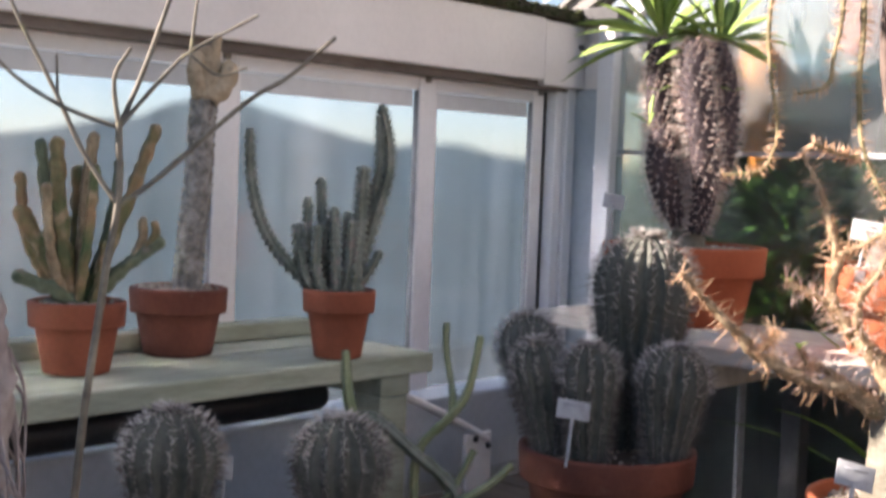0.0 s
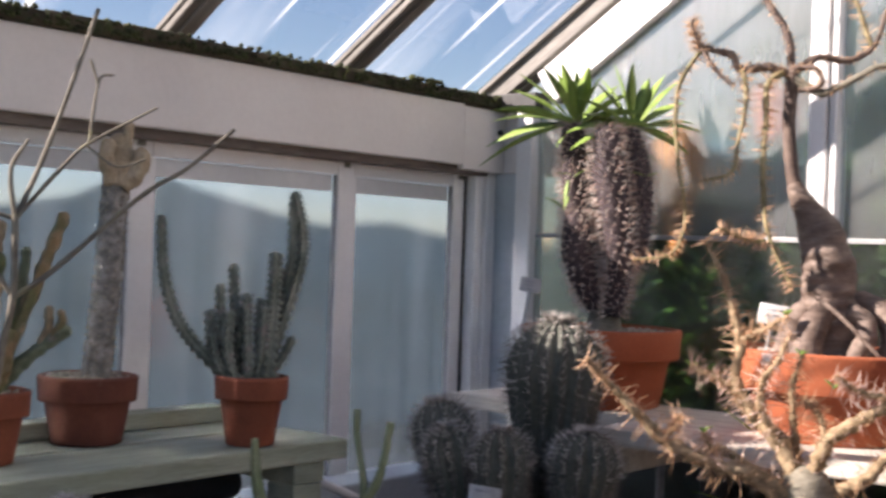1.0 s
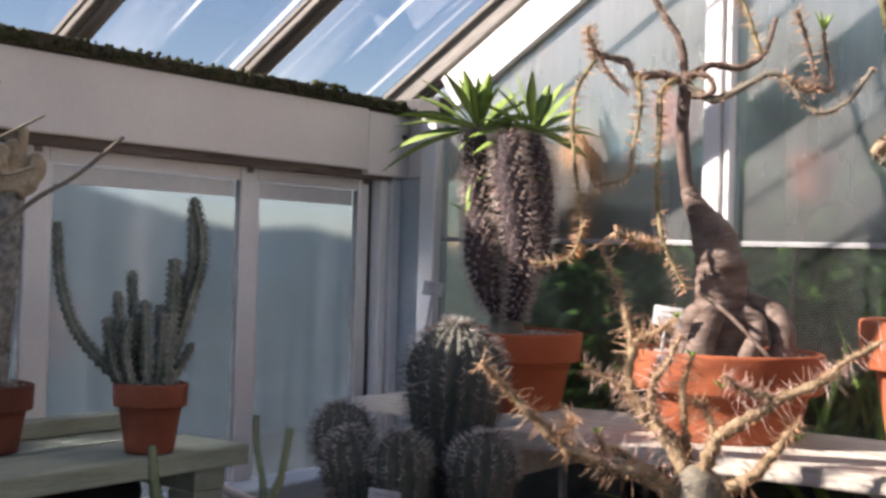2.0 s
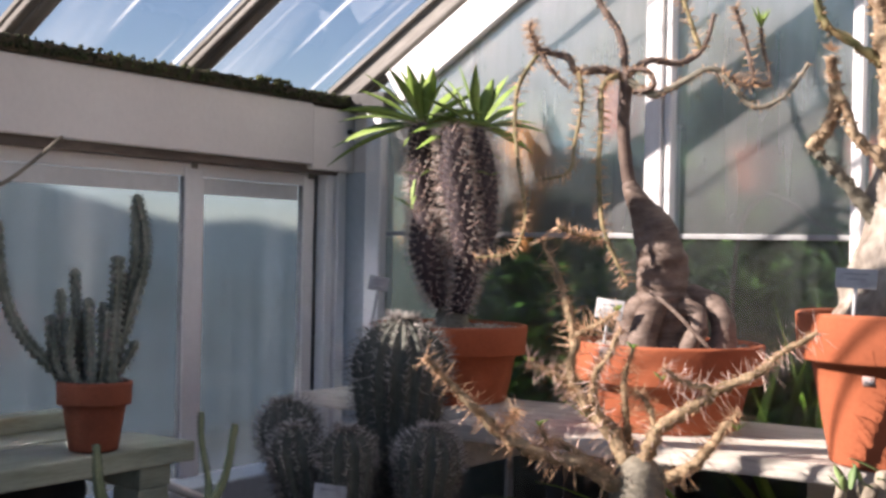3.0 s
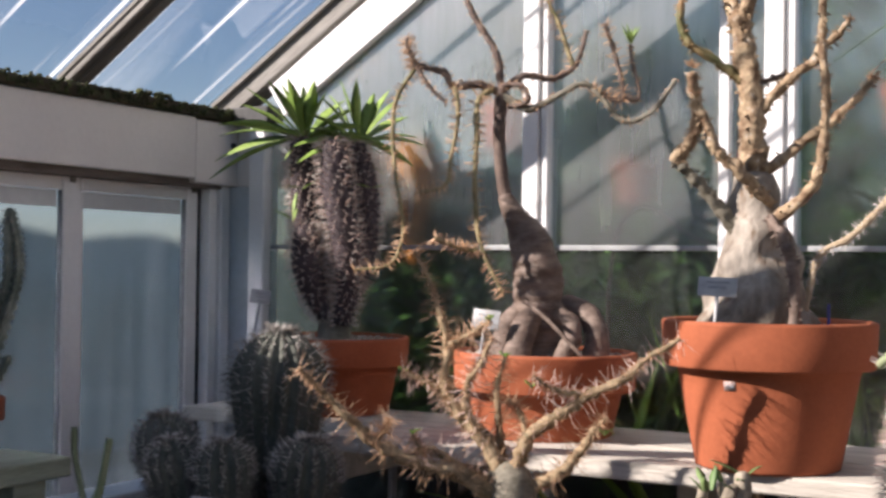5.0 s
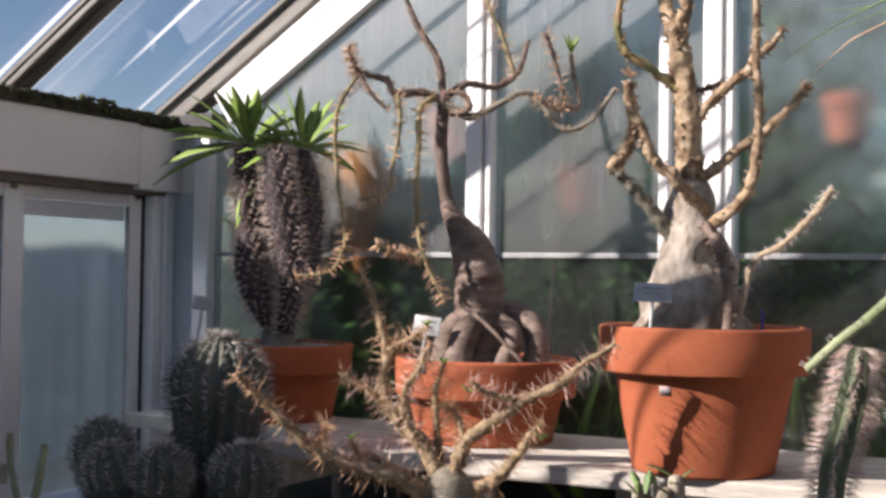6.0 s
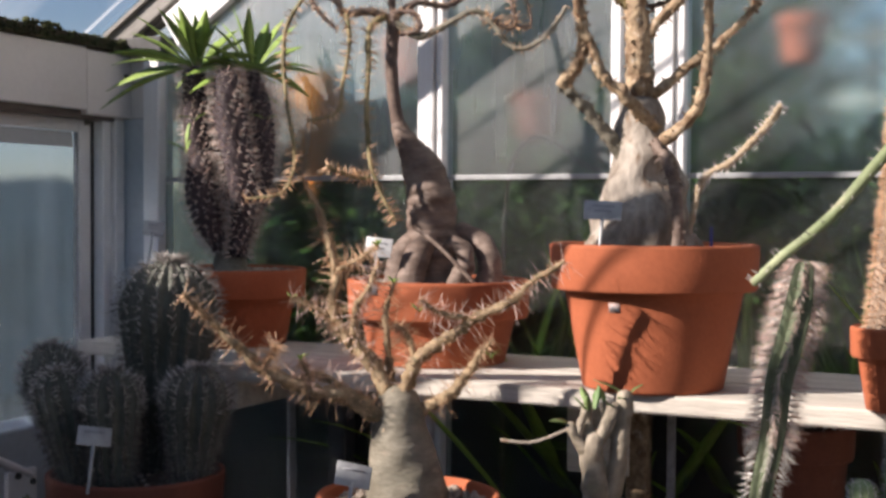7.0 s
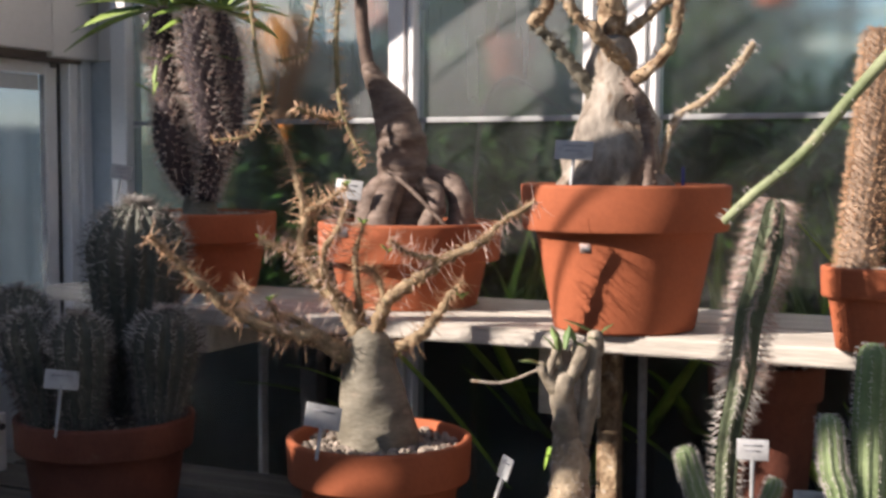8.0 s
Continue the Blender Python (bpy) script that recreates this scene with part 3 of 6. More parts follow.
def side_window(num, y0, y1, post=0.052):
    """A fixed window: jamb, head and foot rails with a misted pane between."""
    ob = thing("window_%d" % num, (XG, (y0 + y1) / 2, 0.962), 0, "white framed window with misted bluish glass", "window")
    tagged(ob, kind="structure")
    h, half = 0.748, (y1 - y0) / 2
    for name, a, b in (("jamb", (0.005, half - post, 0), (0.022, half - 0.001, h)), ("head_rail", (0.005, -half + 0.001, h - 0.047), (0.02, half - post - 0.001, h)),
                       ("foot_rail", (0.005, -half + 0.001, 0), (0.02, half - post - 0.001, 0.04))):
        g = geo()
        box(g, a, b, 0.003)
        part(name, g, "frame", ob, "", False)
    g = geo()
    box(g, (0.005, -half + 0.001, 0.041), (0.014, -half + 0.012, h - 0.048), 0.002)
    part("bead", g, "frame", ob, "", False)
    g = geo()
    box(g, (0.005, half - post - 0.0026, 0.041), (0.0185, half - post - 0.0012, h - 0.048), 0.001)
    part("gasket", g, "gasket", ob, "dark grey rubber gasket", False)
    g = geo()
    box(g, (0.0, -half + 0.0005, 0.0), (0.0045, half - 0.0005, h))
    part("pane", g, "frosted", ob, "misted glass", False)
    g = geo()
    box(g, (0.0048, -half + 0.014, 0.664), (0.0062, half - post - 0.006, h - 0.048))
    part("blind_strip", g, "strip_grey", ob, "grey strip along the top of the glass", False)
    g = geo()
    box(g, (0.022, half - post * 0.72, h - 0.030), (0.027, half - post * 0.38, h - 0.012), 0.002)
    part("clip", g, "rafter", ob, "small metal clip", False)
    return ob


edges = (-3.55, -2.47, -1.39, -0.31, 0.775, 1.325, 1.872, 2.268)
for i in range(len(edges) - 1):
    side_window(i + 1, edges[i] + 0.001, edges[i + 1])
for k, (y0, y1, x1) in enumerate(((2.274, 2.300, XG + 0.012), (2.262, 2.292, XH - 0.030), (2.294, 2.329, XH - 0.020))):
    board("corner_trim_%d" % (k + 1), (XG + 0.0055 if k == 0 else XG + 0.016, y0, 0.60), (x1, y1, 1.708 if k == 0 else 1.698), "frame", "white moulded trim in the corner", "trim")
# dark strips drawn in place of the shadowed gaps
board("jamb_gap", (XG + 0.0225, 2.2530, 0.962), (XG + 0.0255, 2.2615, 1.690), "dark", "dark strip drawn for the gap along the window jamb", "trim", 0.0)
board("corner_gap", (XG - 0.028, 2.2690, 0.962), (XG + 0.0052, 2.2735, 1.709), "dark", "dark gap beside the window frame", "trim", 0.0)


# roof: rafters, purlins and panes, on both slopes
def rafter(y, w=0.066, depth=0.055, lip=0.012):
    g = geo()
    length = (RIDGE_X - EAVE_X) / math.cos(SLOPE)
    box(g, (-0.105, -w / 2, -depth), (length, w / 2, 0), 0.003)
    box(g, (-0.105, -w / 2 - lip, -0.012), (length, w / 2 + lip, -0.001), 0.002)
    box(g, (-0.105, -w * 0.2, -depth - 0.008), (length, w * 0.2, -depth - 0.001), 0.002)
    ob = setting("rafter", g, "rafter", "weathered grey sloping roof rafter", "rafter")
    tagged(ob, group="roof rafters")
    ob.matrix_world = pose(EAVE_X, y, EAVE_Z, 0, 0, 0) @ Matrix.Rotation(-SLOPE, 4, "Y")
    return ob


PITCH = 0.476
FIRST = 2.304                           # where the row of thin rafters would meet the partition
rafter(2.346)
thin = rafter(FIRST - PITCH, 0.060, 0.028, 0.004)
for k in range(-12, -1):
    copy_thing(thin, pose(EAVE_X, FIRST + k * PITCH, EAVE_Z) @ Matrix.Rotation(-SLOPE, 4, "Y"))
for k in range(-12, 1, 2):
    copy_thing(thin, pose(2 * RIDGE_X - EAVE_X, FIRST + k * PITCH, EAVE_Z, 0, 0, 180) @ Matrix.Rotation(-SLOPE, 4, "Y"))
g = geo()
length = (RIDGE_X - EAVE_X) / math.cos(SLOPE)
box(g, (-0.12, -PITCH / 2 + 0.004, 0), (length, PITCH / 2 - 0.004, 0.004))
me = mesh("roof_pane", g, "glass_roof", False)
me_far = mesh("roof_pane", g, "glass_dimming", False)
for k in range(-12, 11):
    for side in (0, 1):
        ob = tagged(new("roof_pane", me if k < 1 else me_far), "streaked clear glass roof pane" if k < 1 else "glass roof pane of the next house, tinted to dim it", "pane", "roof panes", "structure")
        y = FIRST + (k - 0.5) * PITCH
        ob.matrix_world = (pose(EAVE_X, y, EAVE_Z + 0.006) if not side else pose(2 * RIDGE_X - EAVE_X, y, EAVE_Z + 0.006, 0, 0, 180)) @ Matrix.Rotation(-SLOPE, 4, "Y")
board("ridge_beam", (RIDGE_X - 0.05, BACK_Y, roof_z(RIDGE_X) - 0.12), (RIDGE_X + 0.05, FAR_Y, roof_z(RIDGE_X) - 0.03), "rafter", "grey ridge beam at the top of the roof", "beam")

# plain walls that close the place
# made white to throw light back on the header
board("wall_east", (EAST_X, BACK_Y, 0.0), (EAST_X + 0.08, FAR_Y, EAVE_Z), "paint", "plain greenhouse side wall out of view, white to bounce light", "wall")
g = geo()
for y0, y1, top in ((BACK_Y - 0.08, BACK_Y, 1.8), (FAR_Y, FAR_Y + 0.08, 1.8)):
    n = len(g[0])
    for y in (y0, y1):
        g[0].extend([(XG - 0.1, y, 0), (EAST_X + 0.08, y, 0), (EAST_X + 0.08, y, top), (XG - 0.1, y, top)])
    g[1].extend([(n, n + 1, n + 2, n + 3), (n + 4, n + 7, n + 6, n + 5), (n, n + 4, n + 5, n + 1), (n + 3, n + 2, n + 6, n + 7), (n, n + 3, n + 7, n + 4), (n + 1, n + 5, n + 6, n + 2)])
# green stands in for dark greenery beyond the shrubs
setting("wall_ends", g, "moss", "low green end walls, the far one a backdrop behind shrubs", "wall")
board("header_far", (XH - 0.06, YG + 0.05, 1.71), (XH, FAR_Y, 1.857), "paint", "white header beam in the next house", "beam")
# opaque wall added to cover the bright outside in the left bay
board("wall_far_end", (XG - 0.03, 3.02, 0.921), (XG + 0.01, FAR_Y, 1.709), "moss", "green wall added to hide the bright outside by the next house", "wall")
board("wall_far", (XG - 0.03, YG + 0.05, 0.921), (XG - 0.026, 3.018, 1.709), "glass_dimming", "glazed side wall of the next house, tinted to dim it", "wall", 0.0)

# glass partition
# dark colour stands in for the shade under the rafter foot
board("wall_plate", (-1.90, YG - 0.034, 1.853), (-1.745, YG + 0.036, 1.892), "dark", "dark block added for the shade under the gable rafter foot", "beam")
board("corner_post", (-1.802, YG - 0.03, 0.5), (-1.755, YG + 0.03, 1.852), "frame", "white corner post of the glass partition", "post", 0.004)


def mullion(x0, x1, top, name="mullion", groove=True, foot=0.5):
    ob = thing(name, ((x0 + x1) / 2, YG, foot), 0, "white painted glazing mullion of the partition", "mullion", "partition mullions")
    tagged(ob, kind="structure")
    w = (x1 - x0) / 2
    g = geo()
    if groove:
        box(g, (-w, -0.03, 0), (w * 0.25, 0.03, top - foot), 0.003)
        box(g, (w * 0.33, -0.020, 0), (w * 0.52, 0.02, top - foot), 0.001)
        box(g, (w * 0.60, -0.028, 0), (w, 0.03, top - foot), 0.003)
    else:
        box(g, (-w, -0.025, 0), (w, 0.03, top - foot), 0.003)
    part("bar", g, "frame", ob, "", False)
    return ob


for x0, x1, gr in ((-1.060, -1.001, True), (-0.629, -0.608, False), (-0.538, -0.478, True), (0.12, 0.18, True), (0.85, 0.91, True), (1.6, 1.66, True)):
    mullion(x0, x1, roof_z(min(x0, 1.65)) - 0.09, groove=gr, foot=1.13 if -0.7 < x0 < -0.5 else 0.5)
tilt = Matrix.Rotation(-SLOPE, 4, "Y")
g = geo()
box(g, (0.06, -0.022, -0.156), (length, 0.028, -0.069), 0.003)
rake = setting("rake_board", g, "frame", "white sunlit rake board under the roof slope", "trim")
rake.matrix_world = pose(EAVE_X, YG, EAVE_Z) @ tilt
bays = ((-1.755, -1.060), (-1.001, -0.629), (-0.608, -0.538), (-0.478, 0.12), (0.18, 0.85), (0.91, 1.6))
for k, (x0, x1) in enumerate(bays):
    ob = thing("partition_pane_%d" % (k + 1), ((x0 + x1) / 2, YG, 0.5), 0, "glazed bay of the partition, limed above a clear lower pane", "window")
    tagged(ob, kind="structure")
    h = (x1 - x0) / 2 - 0.001
    g = geo()
    box(g, (-h, -0.002, 0), (h, 0.002, 1.0405))
    part("lower_pane", g, "glass_low", ob, "clear glass", False)
    g = geo()
    za, zb = roof_z(x0) - 0.16 - 0.5, roof_z(x1) - 0.16 - 0.5
    add(g, [(-h, -0.002, 1.056), (h, -0.002, 1.056), (h, -0.002, zb), (-h, -0.002, za), (-h, 0.002, 1.056), (h, 0.002, 1.056), (h, 0.002, zb), (-h, 0.002, za)],
        [(0, 1, 2, 3), (4, 7, 6, 5), (0, 4, 5, 1), (2, 6, 7, 3), (0, 3, 7, 4), (1, 5, 6, 2)])
    part("upper_pane", g, "glass_high" if x0 < -0.55 else "glass_right", ob, "limed and streaked glass with haze in its film", False)
    g = geo()
    box(g, (-h, -0.005, 1.0440), (h, 0.006, 1.0555), 0.002)
    part("glazing_bar", g, "joint", ob, "thin pale joint", False)
board("partition_base", (-1.83, YG - 0.02, 0.0), (4.0, YG + 0.04, 0.498), "concrete", "grey concrete kerb under the glass partition", "wall")
# dark sheet put in where only shade lies behind the low glass
board("back_panel", (-1.78, YG + 0.045, 0.5), (0.90, YG + 0.060, 1.10), "dark", "dark sheet standing in for shade behind the low partition glass", "panel")
board("shelf_brace", (-1.372, YG - 0.06, 0.5), (-1.362, YG - 0.032, 1.14), "gasket", "thin pale upright behind the shelf", "trim")
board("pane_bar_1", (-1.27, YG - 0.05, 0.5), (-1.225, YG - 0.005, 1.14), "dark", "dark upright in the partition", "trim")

# ---- shelf along the partition ----
shelf = thing("wall_shelf", (0, 0, SHELF), 0, "weathered grey timber plank shelf along the glass partition", "shelf")
for y0, y1, x0, x1 in ((1.825, 2.018, -1.245, 1.5), (2.026, 2.245, -1.76, 1.5)):
    g = geo()
    bm = bmesh.new()
    bmesh.ops.create_cube(bm, size=1)
    for v in bm.verts:
        v.co = [x0 + (v.co[0] + 0.5) * (x1 - x0), y0 + (v.co[1] + 0.5) * (y1 - y0), -0.030 + (v.co[2] + 0.5) * 0.030]
    bmesh.ops.subdivide_edges(bm, edges=[e for e in bm.edges if abs(e.verts[0].co.x - e.verts[1].co.x) > 0.5], cuts=24)
    bmesh.ops.bevel(bm, geom=[e for e in bm.edges if abs(e.verts[0].co.x - e.verts[1].co.x) > 0.01 and e.is_manifold and e.calc_face_angle(0) > 0.5], offset=0.003, segments=2, affect="EDGES")
    for v in bm.verts:
        v.co.y += 0.002 * noise.noise((v.co.x * 6, v.co.z * 20, y0))
        v.co.z += 0.0008 * noise.noise((v.co.x * 5, v.co.y * 9, 1))
    bm.verts.index_update()
    add(g, [v.co for v in bm.verts], [[v.index for v in f.verts] for f in bm.faces])
    bm.free()
    part("plank", g, "wood", shelf, "", False)
for x in (-0.50, 0.9):
    g = geo()
    box(g, (x - 0.019, 2.08, LOW - SHELF), (x + 0.019, 2.12, -0.031), 0.003)
    part("leg", g, "bark_tan", shelf, "", False)
g = geo()
box(g, (-0.445, 2.085, -SHELF + 0.0), (-0.430, 2.10, -0.031), 0.004)
part("upright", g, "gasket", shelf, "thin grey metal upright", False)
g = geo()
box(g, (-0.621, 2.050, -0.185), (-0.505, 2.062, -0.031), 0.002)
part("cleat", g, "wood", shelf, "", False)
g = geo()
box(g, (-1.23, 1.84, -0.085), (-1.20, 2.23, -0.031), 0.003)
part("bearer", g, "wood", shelf, "", False)

# ---- low bench ----
low = thing("low_bench", (0, 0, 0), 0, "dark slatted timber bench under the shelf", "bench")
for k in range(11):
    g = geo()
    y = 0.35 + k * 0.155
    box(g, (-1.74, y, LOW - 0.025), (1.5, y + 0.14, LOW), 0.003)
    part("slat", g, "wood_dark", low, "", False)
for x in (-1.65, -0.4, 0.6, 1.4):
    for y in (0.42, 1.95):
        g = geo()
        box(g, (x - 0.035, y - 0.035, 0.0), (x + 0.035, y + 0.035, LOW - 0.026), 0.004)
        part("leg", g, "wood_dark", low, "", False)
g = geo()
box(g, (-0.492, 2.02, LOW - 0.0), (-0.462, 2.045, 0.985), 0.003)
tagged(setting("wood_block", g, "bark_tan", "pale sawn timber block behind the pots", "block"), kind="structure")

# ---- side bench ----
side = thing("side_bench", (0, 0, BENCH), 0, "grey green weathered timber bench beside the windows", "bench")
for x0, x1, y1, up in ((-1.755, -1.578, 1.522, 0), (-1.905, -1.765, 1.50, 0.0)):
    g = geo()
    box(g, (x0, -2.6, -0.036 + up), (x1, y1, up), 0.004)
    part("plank", g, "wood_green", side, "", False)
g = geo()
box(g, (-1.925, -2.6, 0.001), (-1.875, 1.49, 0.032), 0.003)
part("back_rail", g, "wood_green", side, "", False)
for y in (0.62, 1.40, -1.2):
    g = geo()
    box(g, (-1.66, y, 0.0 - BENCH), (-1.59, y + 0.07, -0.075), 0.004)
    part("leg", g, "wood_green", side, "", False)
    g = geo()
    box(g, (-1.90, y - 0.001, -0.074), (-1.588, y + 0.072, -0.037), 0.003)
    part("bearer", g, "wood_green", side, "", False)
g = geo()
tube(g, ((-1.72, -2.0, BENCH - 0.092), (-1.72, 0, BENCH - 0.092), (-1.72, 1.36, BENCH - 0.082)), 0.030, 0.030, seg=18, n=20)
tagged(new("pipe", mesh("pipe", g, "black")), "black plastic drain pipe under the side bench", "pipe", kind="structure")
# a pale board with a bracket that stands under the windows
g = geo()
box(g, (-1.90, 0.5, LOW + 0.001), (-1.80, 2.15, 1.01), 0.006)
setting("pale_board", g, "panel", "pale bluish board standing under the windows", "board")
br = thing("bracket", (-1.70, 1.70, LOW), 0, "white metal bracket bar with two dark bolts", "bracket")
g = geo()
tube(g, ((0, -0.13, 0.222), (0, 0.0, 0.165), (0, 0.12, 0.105)), 0.010, 0.010, seg=8, n=8)
part("bar", g, "frame", br)
g = geo()
box(g, (-0.006, 0.055, 0.0), (0.006, 0.135, 0.12), 0.003)
part("foot", g, "frame", br, "", False)
for y, z in ((0.075, 0.112), (0.115, 0.094)):
    g = geo()
    lathe(g, [(0.0005, 0.0), (0.007, 0.0), (0.007, 0.004), (0.004, 0.007), (0.0005, 0.007)], 12)
    b = part("bolt", g, "dark", br)
    b.matrix_local = pose(0.012, y, z, 0, 90, 0)


# ---- plants on the wall shelf ----
# spiny palm-like succulent with fused columns
palm = thing("potted_succulent", (-1.442, 2.142, SHELF), 33.4, "spiny purple-brown succulent with green strap leaves in terracotta pot", "plant")
pot(palm, 0.172, 0.128, 0.165, 0.062, seed=2, level=0.012, count=380)
z0 = 0.150
columns = ((((-0.030, 0.012, 0.22), (-0.052, 0.018, 0.36), (-0.066, 0.022, 0.47), (-0.072, 0.022, 0.585)), (0.020, 0.029, 0.027, 0.025)),
           (((-0.012, -0.008, 0.205), (-0.040, -0.020, 0.27), (-0.056, -0.020, 0.335), (-0.056, -0.012, 0.395)), (0.018, 0.030, 0.034, 0.026)),
           (((0.024, -0.028, 0.19), (0.036, -0.036, 0.29), (0.027, -0.040, 0.39), (0.008, -0.036, 0.49), (0.002, -0.030, 0.575)), (0.019, 0.027, 0.033, 0.034, 0.028)),
           (((0.018, 0.020, 0.20), (0.058, 0.026, 0.32), (0.070, 0.030, 0.43), (0.064, 0.030, 0.51), (0.048, 0.025, 0.575)), (0.020, 0.033, 0.034, 0.033, 0.027)),
           (((-0.005, 0.035, 0.20), (-0.012, 0.045, 0.36), (-0.010, 0.045, 0.555)), (0.026, 0.036, 0.034)))
for k, (pts, rr) in enumerate(columns):
    g = geo()
    rings = tube(g, pts, 0, 0, seg=30, n=int((pts[-1][2] - pts[0][2]) / 0.0125), radii=list(rr), bump=0.14, freq=60, tip=0.7)
    ob = part("column", g, "palm_skin", palm)
    part("spine_cover", spines(rings, random.Random(k), length=0.027, r=0.0006, ribs=11, tilt=0.5, up=-0.1, bunch=3, turn=0.16, jitter=0.6), "spine_pale", ob, "", False, "stuff")
    part("pink_spine_cover", spines(rings, random.Random(k + 50), length=0.030, r=0.0007, ribs=11, tilt=0.6, up=0.0, bunch=2, turn=0.16, jitter=0.5), "spine_pink", ob, "", False, "stuff")
g = geo()
tube(g, ((0.004, 0.005, z0 - 0.03), (0.008, 0.005, z0 + 0.04), (0.006, 0.005, z0 + 0.085)), 0.040, 0.030, seg=22, n=12, bump=0.15, freq=40)
part("foot", g, "bark_grey", palm)
rnd = random.Random(21)
# each crown: centre, how many leaves, and the reach of those that point aside and up
for cx, cz, count, aside, upward, lean in ((-0.064, 0.598, 19, 0.165, 0.105, 1.0), (0.056, 0.592, 15, 0.115, 0.135, -1.0)):
    for k in range(count):
        a = radians(-14 + 208 * (k + rnd.uniform(0.1, 0.9)) / count)
        away = rnd.uniform(-0.75, 0.75)
        g = geo()
        side_on = abs(math.cos(a)) * (1.0 if math.cos(a) * lean < 0 else 0.72)
        reach = (upward + (aside - upward) * side_on) * rnd.uniform(0.88, 1.12)
        blade(g, (cx + 0.012 * math.cos(a), 0.012 + 0.014 * away, cz + 0.004 * math.sin(a)), (math.cos(a), away * 0.7, math.sin(a)), reach * 1.15, rnd.uniform(0.026, 0.032), 0.12 if math.sin(a) > 0.5 else 0.24, n=9, fold=0.4, spin=rnd.uniform(-0.9, 0.9))
        part("leaf", g, "leaf", palm)
for x, z, a, l, w in ((-0.072, 0.487, 170, 0.034, 0.010), (-0.066, 0.482, 38, 0.034, 0.011), (-0.078, 0.475, 262, 0.048, 0.011), (-0.076, 0.44, 250, 0.03, 0.010),
                      (-0.090, 0.418, 148, 0.046, 0.017), (0.082, 0.488, 160, 0.035, 0.010), (0.086, 0.488, 20, 0.025, 0.010), (-0.088, 0.570, 232, 0.03, 0.012)):
    g = geo()
    blade(g, (x, -0.025, z), (math.cos(radians(a)), -0.3, math.sin(radians(a))), l, w, 0.12)
    part("leaf", g, "leaf", palm)

# gnarled caudex with hanging thorny branches in a bowl
fig = thing("potted_caudex", (-0.892, 2.065, SHELF), 25.5, "gnarled brown caudex with thorny hanging branches in terracotta bowl", "plant")
body = pot(fig, 0.176, 0.130, 0.160, 0.072, seed=4, level=0.014, count=380)
sticker(body, (-0.118, -0.131, 0.146), -42, 0.022, 0.020)
z0 = 0.145


def up(pts, dz):
    return [(x, y, z + dz) for x, y, z in pts]


limb(fig, up(((-0.01, 0, -0.01), (-0.012, 0, 0.06), (-0.014, 0, 0.11), (-0.017, 0, 0.17), (-0.031, 0, 0.224), (-0.057, 0, 0.268), (-0.077, 0, 0.306)), z0), 0, 0, "bark_brown", 1, "trunk",
     radii=[0.062, 0.056, 0.048, 0.049, 0.040, 0.024, 0.0165], seg=30, n=90, bump=0.12, freq=26, notch=0.06, teeth=0.17)
limb(fig, up(((-0.073, 0, 0.288), (-0.085, 0, 0.345), (-0.092, 0, 0.422), (-0.09, 0, 0.482), (-0.088, 0, 0.515)), z0), 0.0125, 0.012, "bark_dark", 2, "stem", seg=14, n=24, bump=0.15, freq=60)
for k, (pts, r0, r1) in enumerate((
        (((-0.030, 0.0, 0.100), (-0.062, -0.015, 0.072), (-0.074, -0.03, 0.035), (-0.070, -0.04, -0.01)), 0.020, 0.028),
        (((-0.015, -0.030, 0.095), (-0.036, -0.058, 0.065), (-0.050, -0.075, 0.030), (-0.056, -0.085, -0.01)), 0.022, 0.030),
        (((0.022, -0.030, 0.085), (0.046, -0.045, 0.070), (0.050, -0.058, 0.040), (0.034, -0.078, 0.014), (0.030, -0.085, -0.01)), 0.018, 0.018),
        (((0.014, 0.010, 0.100), (0.054, 0.005, 0.100), (0.086, -0.012, 0.080), (0.098, -0.028, 0.045), (0.092, -0.040, -0.012)), 0.018, 0.025),
        (((-0.020, 0.03, 0.11), (-0.070, 0.035, 0.06), (-0.085, 0.03, -0.01)), 0.022, 0.025))):
    limb(fig, up(pts, z0), r0, r1, "bark_brown", 10 + k, "root", seg=20, n=34, bump=0.18, freq=34, notch=0.05, teeth=0.22)
limb(fig, up(((-0.039, -0.085, 0.111), (0.006, -0.112, 0.076), (0.068, -0.13, 0.012)), z0), 0.0042, 0.004, "bark_brown", 3, "twig", seg=8, n=12)
few = dict(per_ring=2, length=0.010, r=0.0011, tilt=0.5)
many = dict(per_ring=6, length=0.024, r=0.0010, tilt=0.45, up=0.2, step=2)
